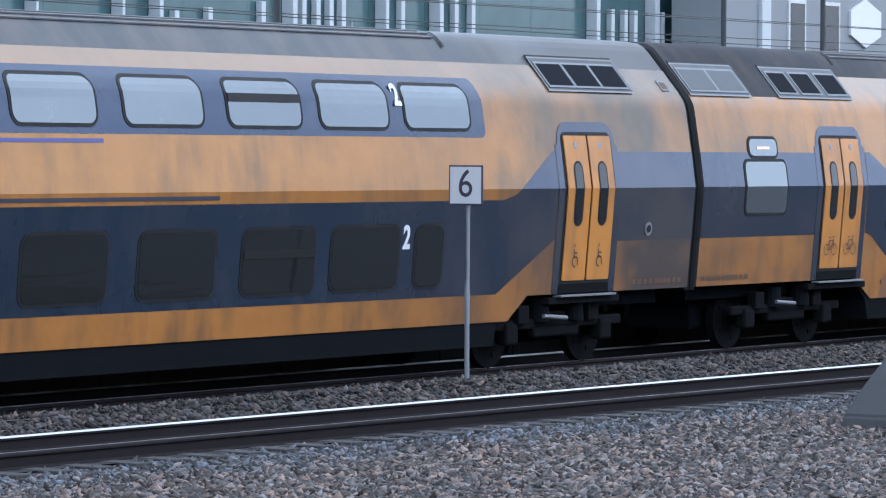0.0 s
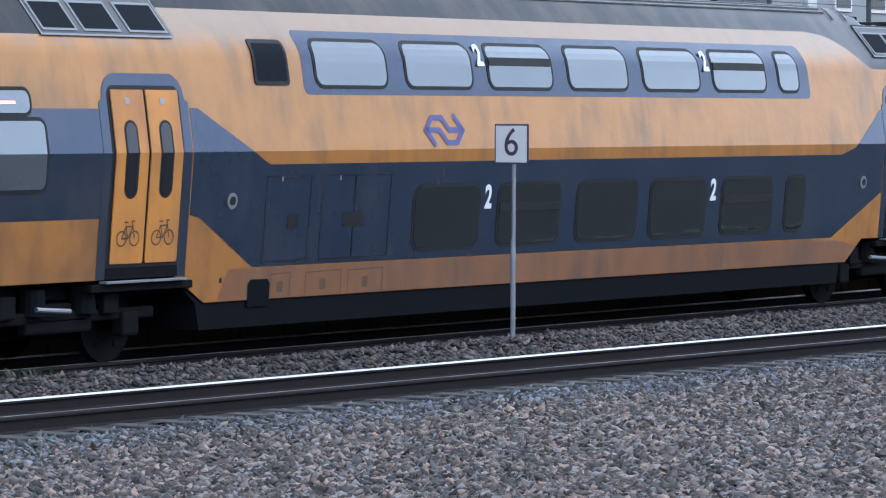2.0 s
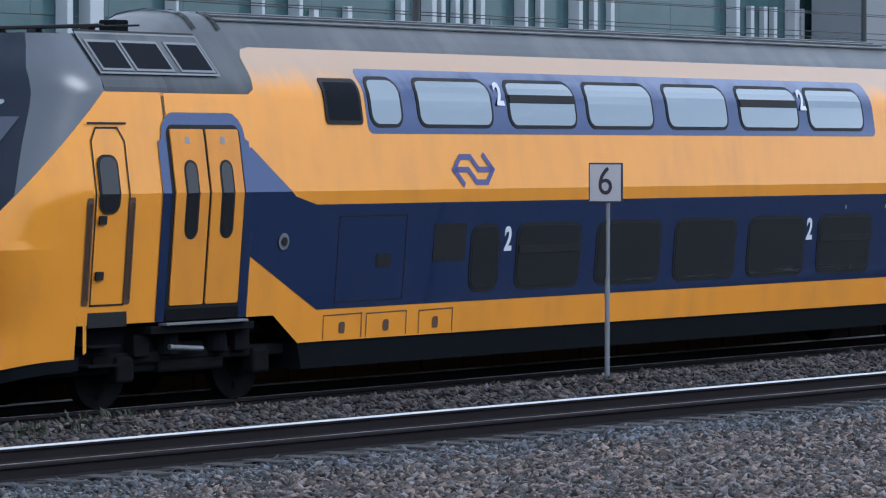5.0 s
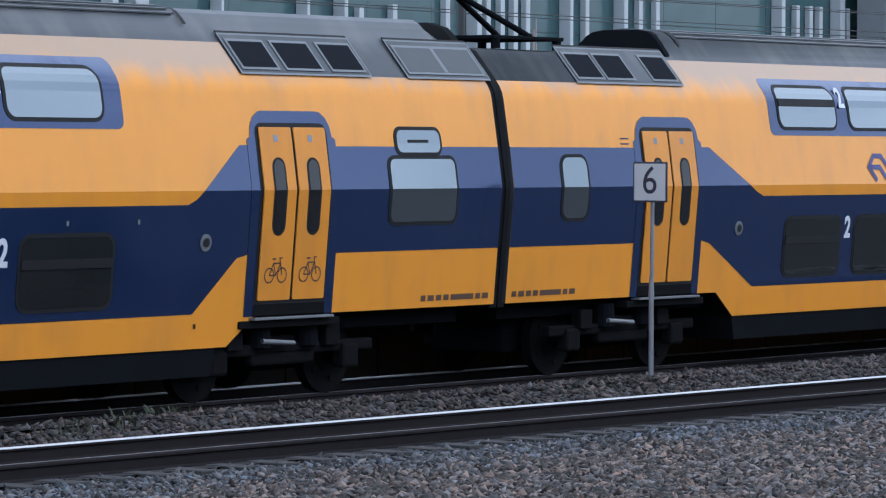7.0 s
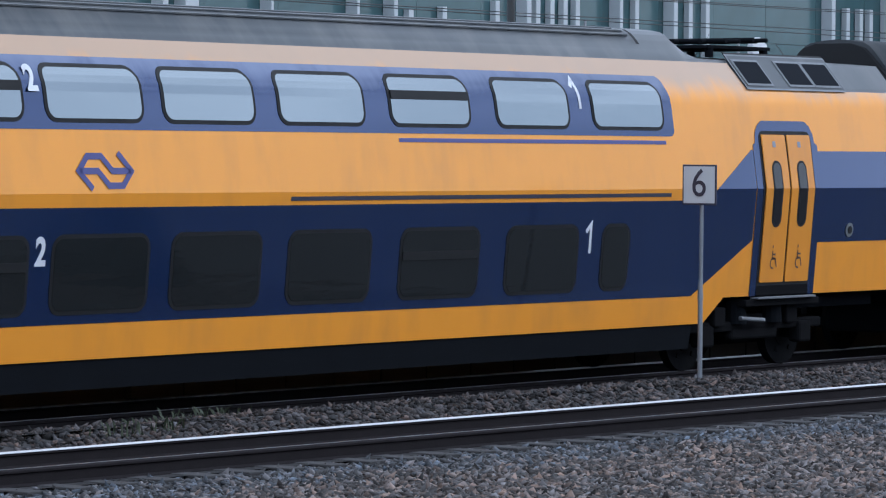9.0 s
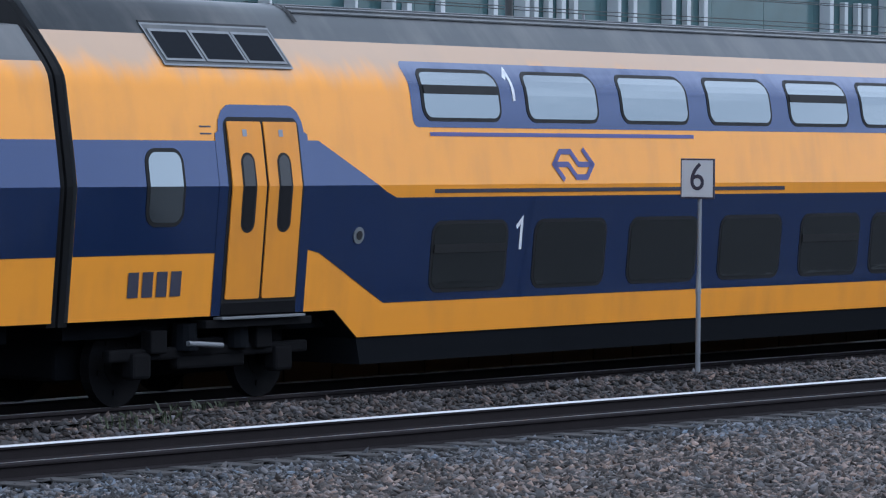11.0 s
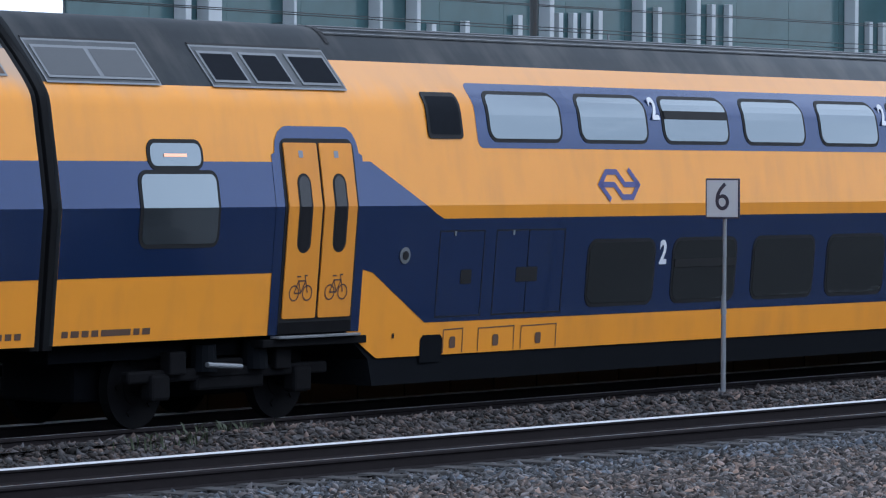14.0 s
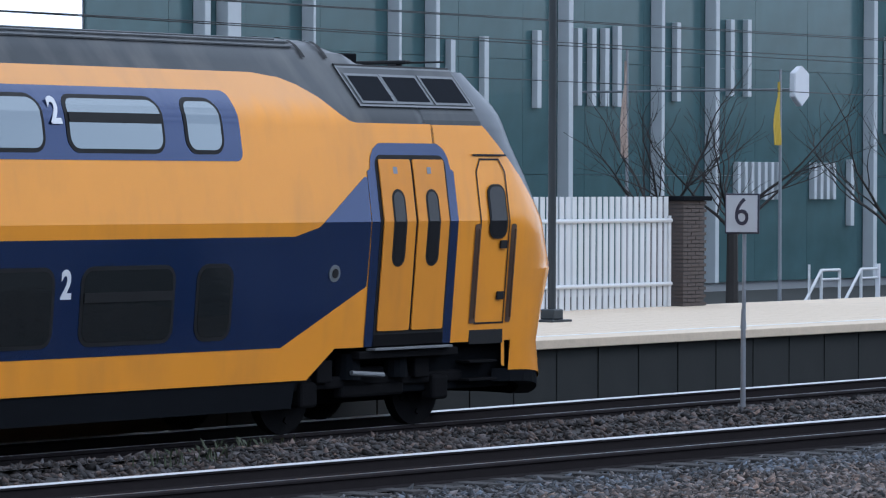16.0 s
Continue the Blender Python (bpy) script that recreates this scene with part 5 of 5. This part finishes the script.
# ---- the stop board between the tracks ----
sb = thing("trackside_sign", (41.84, 26.9, 0.03), "white square board with a black 6 on a grey post", "railway sign")
rod("post", M["galv"], sb, (0, 0, -0.2), (0.02, 0, 2.74), 0.025, 0.025, 12)
rod("post_sleeve", M["galv"], sb, (0, 0, -0.1), (0, 0, 1.18), 0.033, 0.031, 12)
rod("post_collar", M["galv"], sb, (0, 0, 1.05), (0, 0, 1.30), 0.038, 0.027, 12, "grey collar")
bd = box("board", M["mark"], sb, -0.045, -0.025, -0.255, 0.255, 2.25, 2.76, 0.006, "white plate with a black border")
box("plate", M["plate"], bd, -0.050, -0.044, -0.232, 0.232, 2.273, 2.737)
letters("numeral", "6", 0.50, M["mark"], bd, pose(-0.053, 0, 2.512, 90, 0, -90), 0.95)
for z in (2.38, 2.63):
    box("clamp", M["galv"], sb, -0.03, 0.04, -0.05, 0.05, z, z + 0.03)

# ---- concrete footing in front of the near track ----
ft = thing("concrete_footing", (41.45, 20.1, -0.24), "grey concrete mast footing tapering upwards from the ballast", "concrete footing")
bm = bmesh.new()
lev = [(-0.2, 0.86), (0.16, 0.84), (0.62, 0.60), (1.05, 0.34), (1.55, 0.30)]
rings = [[bm.verts.new((sx * h, sy * h, z)) for sx, sy in ((-1, -1), (1, -1), (1, 1), (-1, 1))] for z, h in lev]
for a, b in zip(rings, rings[1:]):
    for i in range(4):
        bm.faces.new((a[i], a[(i + 1) % 4], b[(i + 1) % 4], b[i]))
bm.faces.new(rings[-1])
bmesh.ops.bevel(bm, geom=bm.edges[:], offset=0.03, segments=2, affect="EDGES")
bmesh.ops.recalc_face_normals(bm, faces=bm.faces[:])
part("block", bm, M["concrete"], ft)

# ---- platform ----
pf = tagged(new("platform"), "railway platform with dark wall panels and pale paving", "platform", kind="structure")
box("platform_core", M["platwall"], pf, -120, 220, 31.42, 38.2, -0.3, 0.70)
box("paving", M["paving"], pf, -120, 220, 31.62, 38.25, 0.70, 0.762)
box("edge_stone", M["paving"], pf, -120, 220, 31.20, 31.616, 0.64, 0.768, 0.012)
box("white_line", M["edge"], pf, -120, 220, 31.95, 32.08, 0.762, 0.767)
bm = bmesh.new()
add_box(bm, 0.012, 0.988, 31.33, 31.43, -0.3, 0.635, 0.008)
me = bpy.data.meshes.new("wall_panel")
bm.to_mesh(me)
bm.free()
me.materials.append(M["platwall"])
for k in range(34):
    ob = new("wall_panel", me)
    ob.parent = pf
    ob.matrix_basis = pose(36 + k, 0, 0)
bm = bmesh.new()
add_box(bm, 0.006, 0.594, 0.006, 0.594, 0.0, 0.004, 0.0)
me = bpy.data.meshes.new("paving_slab")
bm.to_mesh(me)
bm.free()
me.materials.append(M["paving"])
for k in range(26):
    for j in range(9):
        ob = new("paving_slab", me)
        ob.parent = pf
        ob.matrix_basis = pose(44 + 0.6 * k, 32.1 + 0.6 * j, 0.762)

# ---- mast, fence and railings on the platform ----
def mast(x, y, top, arm, z=0.762):
    m = thing("catenary_mast", (x, y, z), "tall dark steel mast on a base plate", "mast", "overhead line masts")
    rod("shaft", M["mast"], m, (0, 0, 0), (0, 0, top), 0.066, 0.06, 14)
    box("base_plate", M["mast"], m, -0.26, 0.26, -0.2, 0.2, 0.0, 0.04, 0.006)
    box("collar", M["mast"], m, -0.13, 0.13, -0.13, 0.13, 0.04, 0.2, 0.02)
    if arm:
        rod("bracket", M["mast"], m, (0, 0, top - 1.2), (0, -4, top - 0.9), 0.03)


mast(49.3, 35.2, 8.2, True)
mast(79.3, 44.0, 10.0, False, -0.26)
mast(84.2, 44.0, 10.0, False, -0.26)

fn = thing("palisade_fence", (45.0, 38.05, 0.74), "pale steel palisade fence behind the platform", "fence")
for z in (0.42, 1.52):
    rod("rail", M["fence"], fn, (0, -0.04, z), (11.8, -0.04, z), 0.035, seg=8)
bm = bmesh.new()
add_box(bm, -0.06, 0.06, -0.012, 0.012, 0.0, 1.93, 0.004)
me = bpy.data.meshes.new("slat")
bm.to_mesh(me)
bm.free()
me.materials.append(M["fence"])
for k in range(64):
    ob = new("slat", me)
    ob.parent = fn
    ob.matrix_basis = pose(0.1 + 0.184 * k, 0, 0)
for x in (5.9, 11.75):
    box("post", M["fence"], fn, x - 0.04, x + 0.04, -0.05, 0.03, -0.05, 1.6, 0.006)

pl = thing("brick_pillar", (57.28, 38.2, 0.70), "brown brick gate pillar with a dark cap", "pillar")
bm = bmesh.new()
rr = random.Random(5)
for k in range(28):
    for j in range(3):
        o = 0.0 if k % 2 else -0.11
        a, b = max(-0.36, -0.36 + o + 0.25 * j + (0.0 if o else 0.0)), min(0.36, -0.36 + o + 0.25 * (j + 1) - 0.012)
        add_box(bm, a, b, -0.36 - rr.uniform(0, 0.008), 0.36, 0.068 * k, 0.068 * k + 0.055)
part("brickwork", bm, M["brick"], pl)
box("cap", M["black"], pl, -0.45, 0.45, -0.43, 0.43, 1.90, 1.98, 0.01)
box("mortar", M["concrete"], pl, -0.34, 0.34, -0.34, 0.34, 0.0, 1.9)


def railing(x, y):
    r = thing("stair_railing", (x, y, 0.6), "pale tubular stair railing", "railing", "stair railings")
    rod("post", M["fence"], r, (0, 0, -0.9), (0, 0, 0.6), 0.03)
    rod("post", M["fence"], r, (0.68, 0, -0.9), (0.68, 0, 0.6), 0.03)
    rod("handrail", M["fence"], r, (0, 0, 0.6), (0.68, 0, 0.6), 0.03)
    rod("handrail", M["fence"], r, (0, 0, 0.6), (-0.7, 0, -0.1), 0.03)
    rod("midrail", M["fence"], r, (0, 0, 0.42), (0.68, 0, 0.42), 0.025)


railing(65.8, 40.5)
railing(67.3, 40.5)
rp = thing("railing_post", (65.35, 40.5, 0.6), "slim pale steel post beside the stair railing", "post")
rod("post", M["fence"], rp, (0, 0, -0.9), (0, 0, 0.72), 0.025)
rp = thing("white_post", (67.95, 40.5, 0.6), "stout white steel post beside the stair railing", "post")
rod("post", M["white"], rp, (0, 0, -0.9), (0, 0, 0.7), 0.05)

# ---- overhead wires ----
for k, (y, z) in enumerate(((46, 6.15), (46, 5.92), (46, 5.72), (46, 5.2), (29.6, 5.55), (29.6, 6.7), (52, 6.6), (24.4, 5.55), (24.4, 6.7))):
    bm = bmesh.new()
    for i in range(24):
        x0, x1 = -20 + 8 * i, -12 + 8 * i
        add_rod(bm, (x0, y, z + 0.12 * (1 + k % 3) * ((x0 / 48) % 1 - 0.5) ** 2 - 0.004 * x0 * (k % 2)), (x1, y, z + 0.12 * (1 + k % 3) * ((x1 / 48) % 1 - 0.5) ** 2 - 0.004 * x1 * (k % 2)), 0.011, seg=5)
    tagged(part("overhead_wire", bm, M["wire"]), "thin dark overhead wire", "wire", "overhead wires", kind="structure")

# ---- the large glazed building beyond ----
bd = thing("glazed_building", (0, 62, 0), "long building with dark teal glass cladding and pale posts", "building")
bm = bmesh.new()      # its end wall runs away at a slant
f0 = bm.faces.new([bm.verts.new(p) for p in ((68.35, 0.35, -0.26), (147.7, 0.35, -0.26), (147.7, 14, -0.26), (86.0, 14, -0.26))])
r = bmesh.ops.extrude_face_region(bm, geom=[f0])
for v in r["geom"]:
    if isinstance(v, bmesh.types.BMVert):
        v.co.z = 16
bmesh.ops.recalc_face_normals(bm, faces=bm.faces[:])
part("wall", bm, M["greywall"], bd)
pan_me = None
rr = random.Random(11)
for k in range(27):
    for j in range(5):
        bm_x0, z0 = 68.4 + 2.9 * k, 0.0 + 3.1 * j
        if pan_me is None:
            bm = bmesh.new()
            add_box(bm, 0.006, 2.894, 0.0, 0.08, 0.006, 3.094, 0.003)
            pan_me = bpy.data.meshes.new("cladding_panel")
            bm.to_mesh(pan_me)
            bm.free()
            pan_me.materials.append(M["cladding"])
        ob = new("cladding_panel", pan_me)
        ob.parent = bd
        ob.matrix_basis = pose(bm_x0, 0.25, z0, rr.uniform(-0.12, 0.12), 0, rr.uniform(-0.12, 0.12))
for x, w, z0, z1 in ((76.4, 0.14, 0, 14), (79.9, 0.16, 0, 14), (81.5, 0.22, 0, 14), (87.5, 0.30, 0, 14), (92.0, 0.22, 2.5, 14), (94.8, 0.28, 0, 14), (103.6, 0.30, 0, 14), (107.2, 0.4, 0, 14), (114.9, 0.5, 0, 14), (72.3, 0.3, 0, 14), (73.3, 0.7, 0, 14)):
    box("post", M["post"], bd, x - w * 0.36, x + w * 0.36, -0.15, 0.24, z0, z1, 0.02)
for x, z0, z1 in ((82.42, 4.7, 6.65), (83.9, 4.9, 6.76), (86.3, 4.9, 7.0), (88.21, 5.0, 7.12), (88.89, 5.0, 7.14), (89.52, 5.0, 7.16), (90.12, 5.0, 7.24), (93.09, 5.2, 7.44), (95.89, 5.4, 7.62), (96.8, 5.4, 7.65), (102.6, 1.6, 3.6), (104.8, 4.4, 7.4), (105.6, 4.4, 7.4), (106.2, 4.4, 7.4), (107.9, 4.4, 7.4)):
    box("window_slot", M["post"], bd, x - 0.10, x + 0.10, 0.05, 0.24, z0, z1, 0.01)
for x0 in (96.2, 100.4):
    for k in range(7 if x0 < 98 else 4):
        box("window_slot", M["post"], bd, x0 + 0.36 * k, x0 + 0.36 * k + 0.16, 0.05, 0.24, 2.4, 3.5, 0.01)

gb = thing("grey_building", (108.0, 60, -0.26), "plain grey building with narrow white-framed windows", "building")
box("wall", M["greywall"], gb, 0, 34, 0, 1.8, 0, 15)
box("pilaster", M["post"], gb, 2.4, 3.0, -0.15, 0.02, 0, 15, 0.02)
for k, x in enumerate((4.35, 6.75, 12.4, 14.8, 17.2)):
    for z0 in (6.45, 9.9):
        w = box("window", M["plate"], gb, x, x + 1.2, -0.06, 0.02, z0, z0 + 1.75, 0.01)
        box("glass", M["leafglass"], w, x + 0.12, x + 1.08, -0.075, -0.055, z0 + 0.12, z0 + 1.63)
hp = thing("hexagonal_panel", (117.75, 59.9, 7.3), "large white hexagonal wall panel", "sign")
bm = bmesh.new()
f0 = bm.faces.new([bm.verts.new((a * 1.1, 0, b * 0.8)) for a, b in ((0, 1), (1, 0.5), (1, -0.5), (0, -1), (-1, -0.5), (-1, 0.5))])
r = bmesh.ops.extrude_face_region(bm, geom=[f0])
for v in r["geom"]:
    if isinstance(v, bmesh.types.BMVert):
        v.co.y = 0.12
bmesh.ops.recalc_face_normals(bm, faces=bm.faces[:])
part("panel", bm, M["white"], hp)

# ---- flag, lantern and bare tree in front of it ----
def flagpole(x, y, top, z1, drop, material, label, cloth):
    fl = thing("flagpole", (x, y, 0), label, "flagpole", "flagpoles before the building")
    rod("pole", M["galv"], fl, (0, 0, 0), (0, 0, top), 0.05, 0.03)
    bm = bmesh.new()
    lay = []
    for i in range(11):
        z = z1 - drop * i / 10
        w = 0.06 + 0.22 * (i / 10) - 0.12 * max(0.0, i / 10 - 0.7)
        lay.append([bm.verts.new((-0.02 - w * a, 0.05 * math.sin(5 * a + i * 0.5), z)) for a in (0, 0.25, 0.5, 0.75, 1.0)])
    for a, b in zip(lay, lay[1:]):
        for i in range(4):
            bm.faces.new((a[i], a[i + 1], b[i + 1], b[i]))
    ob = part("flag", bm, material, fl, cloth)
    so = ob.modifiers.new("thickness", "SOLIDIFY")
    so.thickness = 0.008


flagpole(79.35, 50, 5.6, 5.3, 1.5, M["flag"], "slim grey flagpole with a hanging yellow flag", "faded yellow cloth hanging limp")
flagpole(80.2, 55, 6.2, 5.9, 2.4, M["orangeflag"], "slim grey flagpole with a pale orange flag", "faded orange and white cloth hanging limp")

hx = thing("hanging_lantern", (88.36, 55, 5.47), "white hexagonal lantern sign", "sign")
bm = bmesh.new()
hexa = [(0, 0.52), (0.36, 0.32), (0.36, -0.30), (0, -0.56), (-0.36, -0.30), (-0.36, 0.32)]
f0 = bm.faces.new([bm.verts.new((a, 0, b)) for a, b in hexa])
r = bmesh.ops.extrude_face_region(bm, geom=[f0])
for v in r["geom"]:
    if isinstance(v, bmesh.types.BMVert):
        v.co.y = 0.18
bmesh.ops.bevel(bm, geom=bm.edges[:], offset=0.02, segments=2, affect="EDGES")
bmesh.ops.recalc_face_normals(bm, faces=bm.faces[:])
part("body", bm, M["white"], hx)
rod("bracket", M["galv"], hx, (0, 0.15, -0.1), (0, 7.3, -0.1), 0.03)

def bare_tree(x, y, h, seed):
    t = thing("bare_tree", (x, y, 0), "leafless dark tree with crooked branches", "tree", "bare trees")
    rr = random.Random(seed)
    bm = bmesh.new()

    def grow(p, d, r, ln, depth):
        q = p
        for _ in range(3):
            d = (d + Vector((rr.uniform(-0.28, 0.28), rr.uniform(-0.28, 0.28), rr.uniform(-0.12, 0.22)))).normalized()
            e = q + d * ln / 3
            add_rod(bm, q, e, r, r * 0.82, 6)
            q, r = e, r * 0.82
            if depth < 4 and rr.random() < 0.75:
                s = (d + Vector((rr.uniform(-1, 1), rr.uniform(-1, 1), rr.uniform(-0.1, 0.5))) * 0.9).normalized()
                grow(q, s, r * 0.62, ln * 0.66, depth + 1)
        if depth < 4:
            grow(q, d, r, ln * 0.7, depth + 1)

    add_rod(bm, (0, 0, 0), (0, 0, h * 0.35), 0.16, 0.13, 8)
    part("trunk", bm, M["bark"], t)
    bm = bmesh.new()
    for k in range(5):
        a = k * 1.256 + rr.uniform(-0.3, 0.3)
        grow(Vector((0, 0, h * (0.28 + 0.02 * k))), Vector((math.cos(a), math.sin(a) * 0.6, 0.75)), 0.05, h * 0.34, 1)
    part("crown", bm, M["bark"], t, "thin crooked leafless branches")


bare_tree(77.3, 52, 5.2, 4)
bare_tree(79.6, 51.5, 5.4, 9)
bare_tree(88.0, 52, 5.6, 21)


# ---- movement ----
def motions():
    ts = np.array([t for t, _ in TRAVEL])
    xs = np.array([x for _, x in TRAVEL])
    for at, (car, axles) in CARS:
        walk(car, [(t, pose(at + x, SIDE, 0)) for t, x in TRAVEL])
        for w, u in axles:
            rows = []
            for k in range(241):
                t = k / 15
                rows.append((t, pose(u, 1.4, 0.46, 0, math.degrees(np.interp(t, ts, xs) / 0.46), 0)))
            walk(w, rows)


motions()
